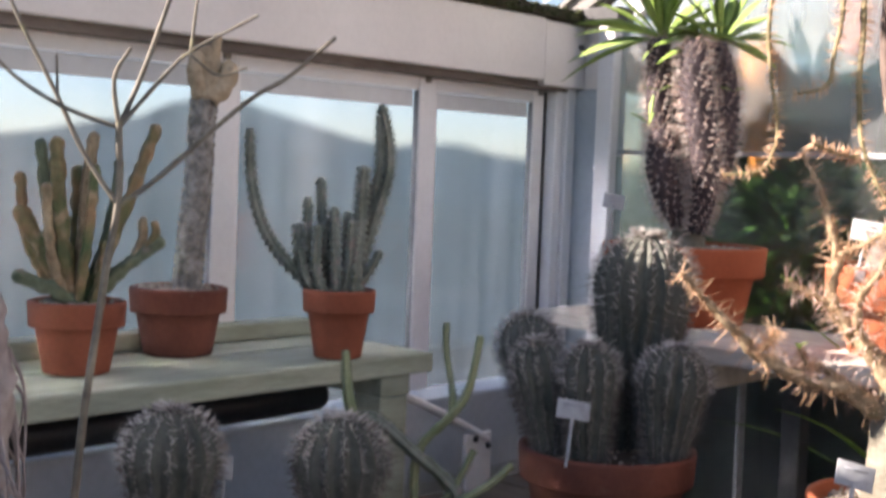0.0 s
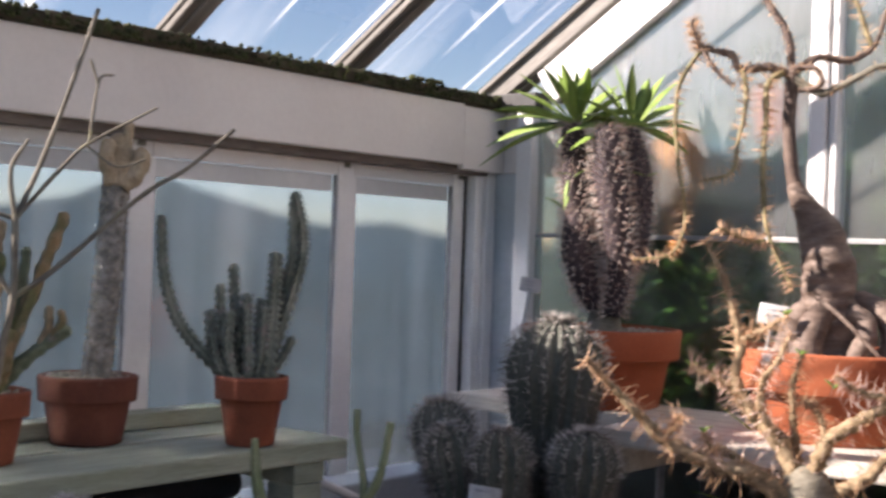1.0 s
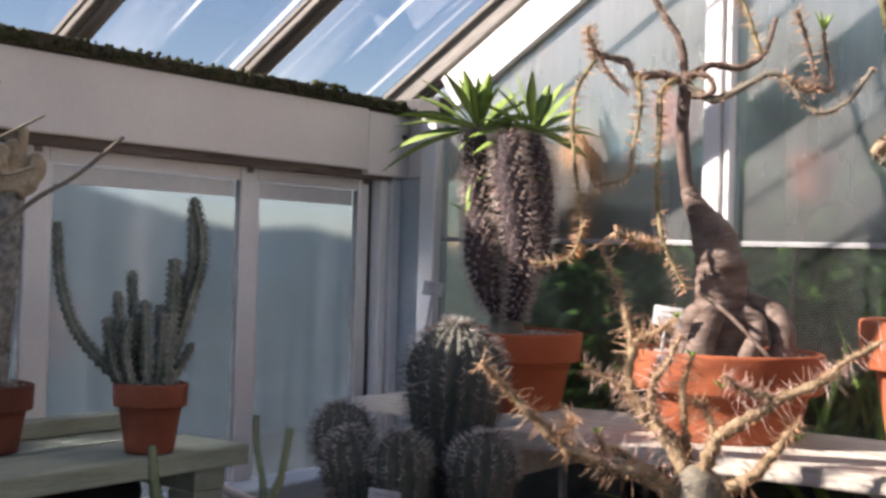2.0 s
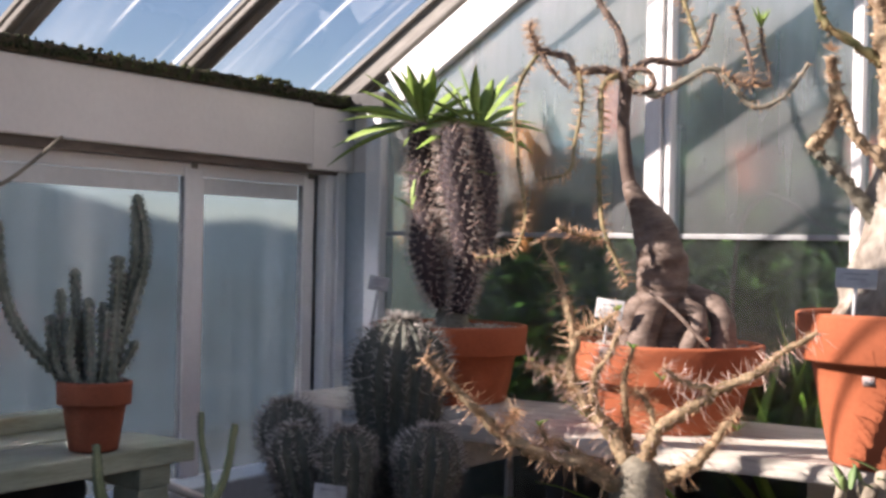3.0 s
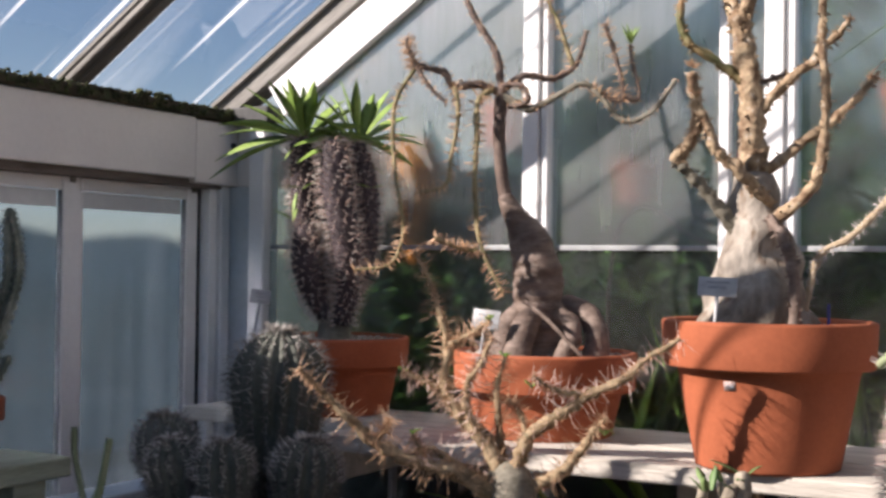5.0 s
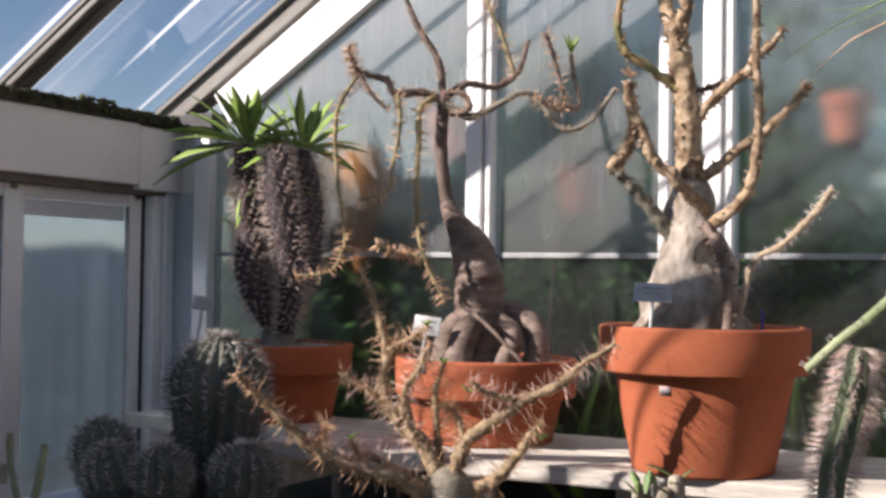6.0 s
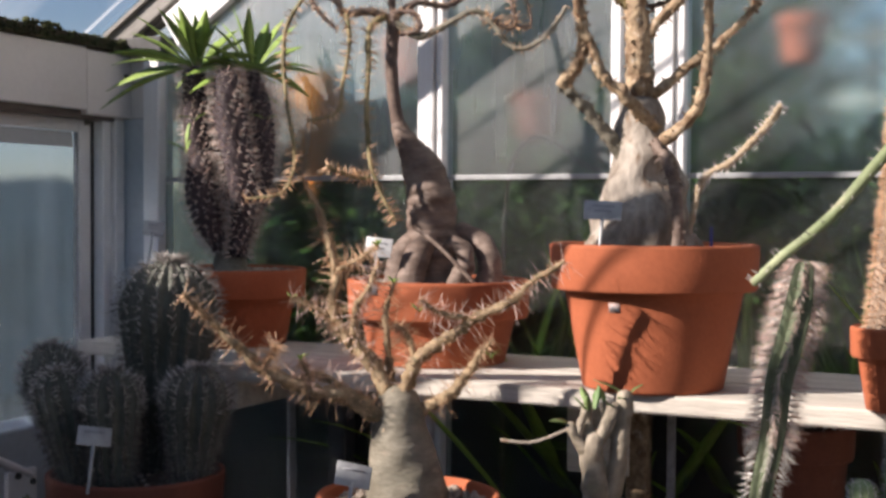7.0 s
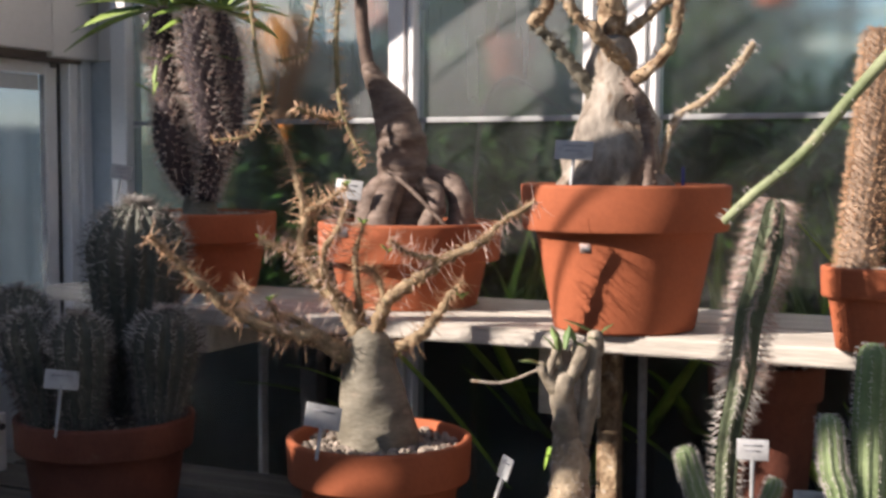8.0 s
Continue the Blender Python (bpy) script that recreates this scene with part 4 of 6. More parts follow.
fig_limbs = (
    (((-0.088, 0, 0.51), (-0.137, -0.011, 0.525), (-0.18, -0.02, 0.52), (-0.197, -0.026, 0.544), (-0.229, -0.034, 0.553), (-0.254, -0.039, 0.558)), 0.0105, 0.006, "bark_dark", few, "spine_tan"),
    (((-0.25, -0.038, 0.552), (-0.262, -0.045, 0.58), (-0.269, -0.05, 0.605)), 0.0065, 0.0055, "bark_brown", many, "spine_tan"),
    (((-0.25, -0.04, 0.555), (-0.227, -0.05, 0.518), (-0.193, -0.055, 0.484)), 0.0054, 0.0043, "bark_dark", few, "spine_tan"),
    (((-0.178, -0.022, 0.519), (-0.172, -0.05, 0.495), (-0.169, -0.06, 0.447), (-0.18, -0.071, 0.381), (-0.189, -0.081, 0.327), (-0.241, -0.09, 0.31)), 0.0058, 0.0037, "thorn_twig", many, "spine_tan"),
    (((-0.104, -0.006, 0.517), (-0.132, -0.037, 0.488), (-0.133, -0.049, 0.416), (-0.135, -0.063, 0.329), (-0.126, -0.08, 0.232), (-0.101, -0.092, 0.168), (-0.079, -0.1, 0.126)), 0.0072, 0.0044, "thorn_twig", many, "spine_tan"),
    (((-0.126, -0.08, 0.205), (-0.16, -0.083, 0.208), (-0.205, -0.1, 0.225)), 0.0046, 0.0048, "thorn_twig", many, "spine_tan"),
    (((-0.252, -0.038, 0.553), (-0.288, -0.038, 0.492), (-0.293, -0.048, 0.415), (-0.282, -0.06, 0.327), (-0.27, -0.069, 0.262), (-0.271, -0.074, 0.219), (-0.293, -0.081, 0.176), (-0.356, -0.09, 0.165)), 0.0052, 0.0037, "thorn_twig", many, "spine_tan"),
    (((-0.088, 0, 0.512), (-0.1, 0.007, 0.589), (-0.135, 0.015, 0.646), (-0.164, 0.024, 0.709), (-0.18, 0.03, 0.78)), 0.009, 0.0056, "bark_dark", few, "spine_tan"),
    (((-0.088, 0, 0.515), (-0.044, 0.011, 0.545), (0.011, 0.024, 0.542), (0.055, 0.036, 0.572), (0.075, 0.05, 0.637)), 0.009, 0.0052, "bark_dark", few, "spine_tan"),
    (((-0.088, -0.003, 0.506), (-0.038, -0.016, 0.477), (0.011, -0.023, 0.497), (0.065, -0.031, 0.523), (0.098, -0.035, 0.501), (0.141, -0.044, 0.452), (0.194, -0.051, 0.468), (0.237, -0.06, 0.526)), 0.009, 0.005, "bark_grey", few, "spine_tan"),
    (((0.082, -0.032, 0.513), (0.141, -0.033, 0.494), (0.124, -0.037, 0.583), (0.107, -0.04, 0.634)), 0.0054, 0.0052, "bark_brown", many, "spine_tan"),
    (((0.134, -0.033, 0.497), (0.172, -0.027, 0.498), (0.16, -0.022, 0.564), (0.156, -0.02, 0.597)), 0.0045, 0.004, "bark_brown", few, "spine_tan"),
    (((0.050, 0.034, 0.566), (0.021, 0.041, 0.652), (-0.004, 0.052, 0.71), (-0.012, 0.06, 0.77)), 0.0056, 0.0045, "thorn_twig", many, "spine_tan"),
    (((-0.09, -0.004, 0.525), (-0.049, -0.024, 0.52), (-0.038, -0.027, 0.49), (-0.073, -0.012, 0.482)), 0.0056, 0.0056, "bark_dark", few, "spine_tan"))
for k, (pts, r0, r1, m, th, tm) in enumerate(fig_limbs):
    limb(fig, up(pts, z0), r0 * 0.85, r1 * 0.78, m, 40 + k, "branch", dict(th), tm, seg=10, n=12 + 8 * len(pts), bump=0.5, freq=110)
rnd = random.Random(8)
for cx, cz, n in ((0.156, 0.600, 9),):
    for k in range(n):
        g = geo()
        a = 2.4 * k
        blade(g, (cx, -0.02, cz + z0), (math.cos(a) * 0.5, math.sin(a) * 0.4, 1.0), rnd.uniform(0.03, 0.05), 0.006, 0.05)
        part("leaf", g, "leaf", fig)

# thick silver trunk with thorny tan branches in the largest pot
big = thing("potted_tree", (-0.424, 1.922, SHELF), 15.8, "thick silver-barked thorny succulent tree in a large terracotta pot", "plant")
body = pot(big, 0.172, 0.117, 0.238, 0.075, seed=6, level=0.016, count=300)
sticker(body, (-0.0588, -0.1293, 0.139), -24, 0.019, 0.015, 10.7)
z0 = 0.225
limb(big, up(((-0.013, 0, -0.02), (-0.015, 0, 0.03), (-0.017, 0, 0.085), (-0.020, 0, 0.14), (-0.022, 0, 0.19), (-0.024, 0, 0.25)), z0), 0, 0, "bark_silver", 1, "trunk",
     radii=[0.096, 0.087, 0.072, 0.058, 0.046, 0.033], seg=44, n=60, bump=0.34, freq=22, tip=0.2)
limb(big, up(((-0.022, 0, 0.15), (-0.024, 0, 0.21), (-0.025, 0, 0.264), (-0.029, 0, 0.348), (-0.041, 0, 0.453), (-0.052, 0, 0.512)), z0), 0, 0, "bark_tan", 2, "stem",
     dict(per_ring=1, length=0.012, r=0.0042, tilt=0.3, jitter=0.8), "bark_tan", radii=[0.036, 0.030, 0.023, 0.0195, 0.018, 0.0165], seg=24, n=60, bump=0.4, freq=60)
thorny = dict(per_ring=1, length=0.011, r=0.0022, tilt=0.4, jitter=0.9)
hairy = dict(per_ring=4, length=0.013, r=0.0008, tilt=0.6)
big_limbs = (
    (((-0.051, 0, 0.495), (-0.067, 0.01, 0.546), (-0.075, 0.02, 0.60)), 0.0195, 0.0145, "bark_tan", thorny),
    (((-0.047, 0, 0.498), (-0.033, -0.01, 0.546), (-0.023, -0.02, 0.60)), 0.0175, 0.0135, "bark_tan", thorny),
    (((-0.036, 0, 0.398), (-0.079, -0.007, 0.433), (-0.131, -0.016, 0.469), (-0.145, -0.022, 0.508), (-0.137, -0.03, 0.575)), 0.0125, 0.0088, "cactus_brown", thorny),
    (((-0.050, -0.02, 0.155), (-0.108, -0.049, 0.232), (-0.149, -0.063, 0.268)), 0.0145, 0.0135, "bark_grey", thorny),
    (((-0.149, -0.063, 0.266), (-0.13, -0.071, 0.295), (-0.112, -0.082, 0.335), (-0.122, -0.1, 0.401)), 0.0132, 0.0135, "bark_tan", thorny),
    (((0.000, -0.03, 0.20), (-0.044, -0.073, 0.248), (-0.079, -0.082, 0.279), (-0.097, -0.091, 0.32), (-0.117, -0.1, 0.36)), 0.016, 0.0115, "bark_tan", thorny),
    (((-0.022, 0, 0.348), (0.023, -0.009, 0.398), (0.072, -0.021, 0.439), (0.08, -0.03, 0.491), (0.078, -0.04, 0.57)), 0.0145, 0.0088, "bark_tan", thorny),
    (((0.074, -0.024, 0.445), (0.102, -0.041, 0.47), (0.12, -0.05, 0.494)), 0.009, 0.0072, "bark_tan", thorny),
    (((0.010, -0.040, 0.175), (0.067, -0.074, 0.23), (0.08, -0.08, 0.301), (0.083, -0.085, 0.373), (0.076, -0.09, 0.448)), 0.0145, 0.0096, "bark_tan", thorny),
    (((-0.005, -0.01, 0.255), (0.055, -0.006, 0.305), (0.101, 0.008, 0.339), (0.147, 0.025, 0.389), (0.164, 0.03, 0.405)), 0.0145, 0.0085, "bark_tan", thorny),
    (((-0.036, 0.01, 0.41), (-0.005, 0.025, 0.409), (0.023, 0.03, 0.42)), 0.0075, 0.0056, "bark_dark", thorny),
    (((0.000, -0.050, 0.175), (0.020, -0.088, 0.145), (0.036, -0.097, 0.09), (0.038, -0.1, 0.0)), 0.0135, 0.0135, "bark_brown", thorny),
    (((0.058, -0.015, 0.03), (0.070, -0.02, 0.095), (0.087, -0.031, 0.127), (0.126, -0.046, 0.15), (0.168, -0.065, 0.194), (0.194, -0.08, 0.231)), 0.0075, 0.0100, "fuzz_pale", hairy))
for k, (pts, r0, r1, m, th) in enumerate(big_limbs):
    limb(big, up(pts, z0), r0 * (0.80 if k in (3, 4) else 0.68), r1 * 0.64, m, 70 + k, "branch", dict(th), "spine_pale" if th is hairy else m, seg=14, n=12 + 8 * len(pts), bump=0.55, freq=70)
for cx, cy, cz in ((-0.122, -0.1, 0.415), (-0.117, -0.1, 0.372), (0.164, 0.03, 0.41)):
    rnd = random.Random(int(abs(cx) * 1000))
    g = geo()
    for k in range(26):
        spike(g, np.array((cx, cy, cz + z0)), (rnd.uniform(-1, 1), rnd.uniform(-1, 1), rnd.uniform(-0.2, 1)), rnd.uniform(0.012, 0.022), 0.0013)
    part("tuft", g, "spine_tan", big, "dry reddish shoot tip", False)
g = geo()
tube(g, ((0.092, -0.04, z0 - 0.01), (0.092, -0.04, z0 + 0.04)), 0.0025, 0.0025, seg=6, n=4)
tagged(part("stake", g, "blue", big, "thin blue plastic stake"))

# small pot with a fuzzy column
fz = thing("potted_cactus", (-0.027, 1.835, SHELF), 5.9, "tan fuzzy cactus column in a small terracotta pot", "cactus")
pot(fz, 0.070, 0.047, 0.124, 0.045, seed=9, level=0.008, size=0.005, count=120)
g = geo()
rings = tube(g, ((-0.020, 0, 0.105), (-0.008, 0, 0.24), (0.002, 0, 0.353), (0.006, 0, 0.45)), 0.028, 0.023, seg=32, n=46, ribs=16, depth=0.16, twist=0.03)
ob = part("column", g, "fuzz", fz)
part("spine_cover", spines(rings, random.Random(2), length=0.017, r=0.0006, ribs=16, tilt=0.7, bunch=5, turn=0.03), "spine_tan", ob, "", False, "stuff")

# ---- plants on the low bench ----
# clump of grey-spined barrel cacti
bar = thing("potted_cactus", (-1.228, 1.583, LOW), 38.0, "clump of grey-spined ribbed barrel cacti in a wide terracotta pot", "cactus", "barrel cacti")
pot(bar, 0.150, 0.112, 0.205, 0.055, "clay_old_shaded", seed=12, level=0.02, size=0.006, count=200)


def barrel(parent, at, r, h, ribs, seed, lean=(0, 0), spine=0.021, bunch=2, waist=0.46):
    """A ribbed barrel: fat in the middle, closing to a sunken crown, with bunches of thorns down its ribs."""
    x, y, z = at
    pts = ((x, y, z), (x + lean[0] * 0.4, y + lean[1] * 0.4, z + h * 0.45), (x + lean[0], y + lean[1], z + h * 0.99))
    radii = []
    for i in range(25):
        z_i = h * i / 24
        foot = waist + (1 - waist) * min(1.0, z_i / (h - r * 0.95)) ** 1.2
        dome = math.sqrt(max(0.05, 1 - (max(0.0, z_i - (h - r * 0.95)) / (r * 0.95)) ** 2))
        radii.append(r * foot * dome)
    g = geo()
    rings = tube(g, pts, 0, 0, seg=ribs * 6, n=32, ribs=ribs, depth=0.17, radii=radii, tip=0.15)
    ob = part("head", g, "barrel", parent)
    part("spine_cover", spines(rings, random.Random(seed), length=spine * 1.2, r=0.0007, ribs=ribs, tilt=0.9, bunch=bunch, start=1, sink=1.0), "spine_dark", ob, "", False, "stuff")
    part("rib_spine_cover", spines(rings, random.Random(seed + 9), length=spine * 0.75, r=0.0006, ribs=ribs, tilt=1.0, bunch=2, start=1, sink=1.0), "spine_grey", ob, "grey spines down the ribs", False, "stuff")
    part("crest", spines(rings, random.Random(seed + 19), length=spine, r=0.0007, ribs=ribs, tilt=0.8, up=0.5, bunch=3, start=22, sink=1.0), "spine_pale", ob, "pale spines at the crown", False, "stuff")
    return ob


barrel(bar, (0.046, 0.075, 0.17), 0.088, 0.392, 19, 1, (0.012, 0.0), spine=0.026, waist=0.45)
barrel(bar, (-0.100, 0.045, 0.17), 0.053, 0.245, 14, 2, (-0.052, 0.01))
barrel(bar, (-0.095, -0.02, 0.17), 0.046, 0.212, 13, 3, (-0.034, 0.0))
barrel(bar, (-0.034, -0.055, 0.17), 0.049, 0.214, 13, 4, (-0.004, 0.0), waist=0.58)
barrel(bar, (0.090, -0.050, 0.17), 0.058, 0.215, 15, 5, (0.014, 0.0))

# swollen trunk with spiny branches
cau = thing("potted_shrub", (-0.735, 1.642, LOW), 27.1, "swollen grey trunk with spiny crooked branches in terracotta pot", "plant")
pot(cau, 0.146, 0.104, 0.203, 0.066, seed=15, level=0.018, size=0.008, count=330)
limb(cau, ((0.0, 0, 0.165), (-0.002, 0, 0.20), (-0.006, 0, 0.235), (-0.013, 0, 0.285), (-0.016, 0, 0.345)), 0, 0, "bark_grey", 1, "trunk", radii=[0.068, 0.064, 0.059, 0.049, 0.036], seg=30, n=30, bump=0.12, freq=30, tip=0.8)
prick = dict(per_ring=2, length=0.038, r=0.0006, tilt=0.5, jitter=0.9)
fuzzy = dict(per_ring=6, length=0.010, r=0.0005, tilt=0.7)
cau_limbs = (
    (((-0.030, -0.01, 0.320), (-0.10, -0.036, 0.36), (-0.160, -0.05, 0.377), (-0.218, -0.064, 0.405), (-0.259, -0.076, 0.444), (-0.302, -0.09, 0.488), (-0.334, -0.1, 0.52)), 0.021, 0.0075),
    (((-0.040, 0, 0.335), (-0.093, -0.009, 0.362), (-0.141, -0.021, 0.393), (-0.179, -0.03, 0.385)), 0.0140, 0.0082),
    (((-0.022, 0, 0.335), (-0.059, 0.011, 0.409), (-0.095, 0.019, 0.444), (-0.120, 0.026, 0.488), (-0.118, 0.036, 0.55), (-0.132, 0.044, 0.604), (-0.146, 0.051, 0.648), (-0.174, 0.06, 0.701)), 0.0205, 0.004),
    (((-0.098, 0.02, 0.446), (-0.140, 0.03, 0.487), (-0.187, 0.04, 0.505)), 0.0098, 0.0085),
    (((-0.119, 0.035, 0.55), (-0.086, 0.016, 0.567), (-0.052, 0, 0.591)), 0.0081, 0.0075),
    (((-0.056, 0.008, 0.401), (-0.083, -0.013, 0.456), (-0.082, -0.023, 0.5), (-0.064, -0.03, 0.527), (-0.047, -0.04, 0.566)), 0.0110, 0.0072),
    (((-0.020, 0.01, 0.343), (-0.033, 0.038, 0.415), (-0.037, 0.045, 0.486), (-0.026, 0.05, 0.53)), 0.0125, 0.0076),
    (((-0.012, 0, 0.345), (0.011, -0.016, 0.412), (0.056, -0.03, 0.449), (0.108, -0.046, 0.487), (0.158, -0.058, 0.512), (0.184, -0.063, 0.538), (0.234, -0.073, 0.571)), 0.0185, 0.0070),
    (((0.009, -0.014, 0.402), (-0.001, 0.0, 0.449), (-0.021, 0.01, 0.468)), 0.0092, 0.0072),
    (((0.095, -0.04, 0.48), (0.047, -0.046, 0.491), (0.017, -0.05, 0.511)), 0.0085, 0.0058),
    (((0.000, 0, 0.325), (0.057, -0.018, 0.359), (0.092, -0.032, 0.396), (0.11, -0.042, 0.428), (0.127, -0.05, 0.449)), 0.0165, 0.0098),
    (((-0.150, -0.045, 0.375), (-0.156, -0.05, 0.398), (-0.165, -0.05, 0.418)), 0.008, 0.006),
    (((-0.225, -0.066, 0.41), (-0.205, -0.07, 0.43), (-0.200, -0.075, 0.445)), 0.007, 0.005))
for k, (pts, r0, r1) in enumerate(cau_limbs):
    g = geo()
    rings = tube(g, pts, r0 * 0.66, r1 * 0.44, seg=12, n=12 + 9 * len(pts), bump=0.75, freq=75)
    ob = part("branch", g, "bark_spiny", cau)
    part("thorn_cover", spines(rings, random.Random(90 + k), **prick), ("spine_tan", "spine_pink")[k % 2], ob, "", False, "stuff")
    part("bristle_cover", spines(rings, random.Random(190 + k), **fuzzy), "spine_tan", ob, "", False, "stuff")
rnd = random.Random(31)
for x, y, z in ((-0.187, 0.04, 0.505), (-0.052, 0, 0.591), (0.015, -0.05, 0.493), (-0.026, 0.05, 0.53), (0.126, -0.05, 0.423), (-0.165, -0.05, 0.418)):
    for k in range(3):
        g = geo()
        a = rnd.uniform(0, 6.28)
        blade(g, (x, y, z), (math.cos(a), math.sin(a), 1.2), rnd.uniform(0.014, 0.022), 0.008, 0.2, n=5)
        part("leaf", g, "leaf", cau)

# small grey caudex with fleshy leaves
sm = thing("potted_caudex", (-0.431, 1.66, LOW), 19.1, "stubby grey caudex with few green leaves in small pot", "plant")
sm.scale = (1.05, 1.05, 1.05)
pot(sm, 0.070, 0.048, 0.100, 0.04, "clay_old_shaded", seed=22, level=0.008, size=0.005, count=110)
limb(sm, up(((0.0, 0, 0.115), (0.004, 0, 0.15), (0.006, 0, 0.19), (0.004, 0, 0.235)), -0.031), 0, 0, "fuzz_pale", 1, "trunk", dict(per_ring=16, length=0.009, r=0.0005, tilt=0.7), "spine_pale", radii=[0.033, 0.031, 0.028, 0.022], seg=20, n=26, bump=0.16, freq=50)
sm_limbs = ((((0.002, 0, 0.215), (-0.001, -0.002, 0.26), (-0.006, -0.004, 0.300), (-0.004, -0.004, 0.328)), 0.0195, 0.0165),
            (((-0.006, -0.004, 0.300), (-0.024, -0.010, 0.325), (-0.037, -0.016, 0.348)), 0.0110, 0.0070),
            (((0.014, 0.004, 0.200), (0.026, 0.006, 0.27), (0.034, 0.006, 0.335), (0.041, 0.008, 0.388)), 0.0150, 0.0110),
            (((-0.002, 0, 0.318), (0.012, -0.006, 0.345), (0.026, -0.004, 0.374)), 0.0125, 0.0085),
            (((-0.006, 0, 0.315), (-0.014, 0.004, 0.348), (-0.013, 0.006, 0.372)), 0.0105, 0.0075),
            (((0.030, 0.006, 0.325), (0.016, 0.012, 0.352), (0.012, 0.014, 0.375)), 0.0095, 0.0065),
            (((-0.028, -0.012, 0.332), (-0.022, -0.014, 0.352), (-0.016, -0.016, 0.368)), 0.0070, 0.0050))
for k, (pts, r0, r1) in enumerate(sm_limbs):
    limb(sm, up(pts, -0.031), r0, r1, "bark_pale", k, "branch", seg=14, n=16, bump=0.35, freq=75)
for x, y, z, a, e, l, w in ((-0.037, -0.016, 0.350, 3.1, 0.25, 0.030, 0.026), (-0.012, 0.006, 0.372, 1.9, 0.7, 0.045, 0.013), (-0.003, 0, 0.370, 1.2, 1.1, 0.040, 0.013), (-0.012, 0, 0.365, 4.6, 1.0, 0.036, 0.012), (0.041, 0.008, 0.390, 2.8, 0.45, 0.055, 0.014),
                            (0.044, 0.008, 0.390, 0.2, 0.7, 0.028, 0.012), (0.041, 0.0, 0.386, 4.2, 0.2, 0.026, 0.012), (0.013, 0.01, 0.372, 2.2, 1.0, 0.040, 0.011), (-0.014, -0.016, 0.368, 3.6, 0.9, 0.035, 0.010), (0.026, -0.004, 0.372, 4.0, 0.5, 0.03, 0.012)):
    g = geo()
    blade(g, (x, y, z - 0.031), (math.cos(a) * math.cos(e), math.sin(a) * math.cos(e), math.sin(e)), l, w, 0.1, n=7)
    part("leaf", g, "leaf_dull", sm)
g = geo()
tube(g, up(((-0.137, 0.02, 0.319), (-0.09, 0.015, 0.318), (-0.035, -0.015, 0.345)), -0.031), 0.0026, 0.0022, seg=7, n=8)
part("twig", g, "bark_silver", sm)

# tall ribbed column with pinkish spines
cl = thing("potted_cactus", (-0.205, 1.637, LOW), 0, "leaning ribbed cactus column with pinkish spines in a terracotta pot", "cactus")
pot(cl, 0.075, 0.052, 0.125, 0.042, seed=25, level=0.01, size=0.005, count=110)
g = geo()
rings = tube(g, ((0.012, 0, 0.11), (0.015, 0, 0.174), (0.018, 0.003, 0.248), (0.029, 0.008, 0.315), (0.034, 0.013, 0.356), (0.040, 0.018, 0.418), (0.052, 0.023, 0.469), (0.062, 0.031, 0.521), (0.067, 0.038, 0.570)), 0, 0, seg=48, n=66, ribs=6, depth=0.48,
             radii=[0.017, 0.017, 0.018, 0.019, 0.020, 0.021, 0.022, 0.021, 0.015], tip=0.8)
ob = part("column", g, "column_skin", cl)
part("spine_cover", spines(rings[28:], random.Random(4), length=0.036, r=0.0005, ribs=6, tilt=0.45, up=-0.3, bunch=5, sink=1.0), "spine_pink", ob, "", False, "stuff")
part("pale_spine_cover", spines(rings[20:], random.Random(9), length=0.030, r=0.0005, ribs=6, tilt=0.6, up=-0.4, bunch=3, sink=1.0), "spine_pale", ob, "", False, "stuff")
part("old_spine_cover", spines(rings[:29], random.Random(5), length=0.021, r=0.0005, ribs=6, tilt=0.6, up=-0.3, bunch=4, sink=1.0), "spine_pale", ob, "", False, "stuff")

# arching green cane
ar = thing("potted_vine", (0.08, 1.62, LOW), 3.1, "arching green thorny cane in a terracotta pot", "plant")
pot(ar, 0.08, 0.055, 0.13, 0.045, seed=27, level=0.01, size=0.005, count=90)
limb(ar, ((0.0, 0, 0.12), (0.04, 0.0, 0.40), (0.05, -0.02, 0.70), (0.02, -0.04, 0.825), (-0.03, -0.045, 0.808), (-0.066, -0.04, 0.767), (-0.116, -0.029, 0.709), (-0.171, -0.017, 0.643), (-0.229, -0.007, 0.593), (-0.27, 0, 0.554)),
     0.0100, 0.0070, "cane", 5, "cane", dict(per_ring=1, length=0.011, r=0.0010, tilt=0.3), "spine_pale", seg=12, n=80, bump=0.12, freq=40)

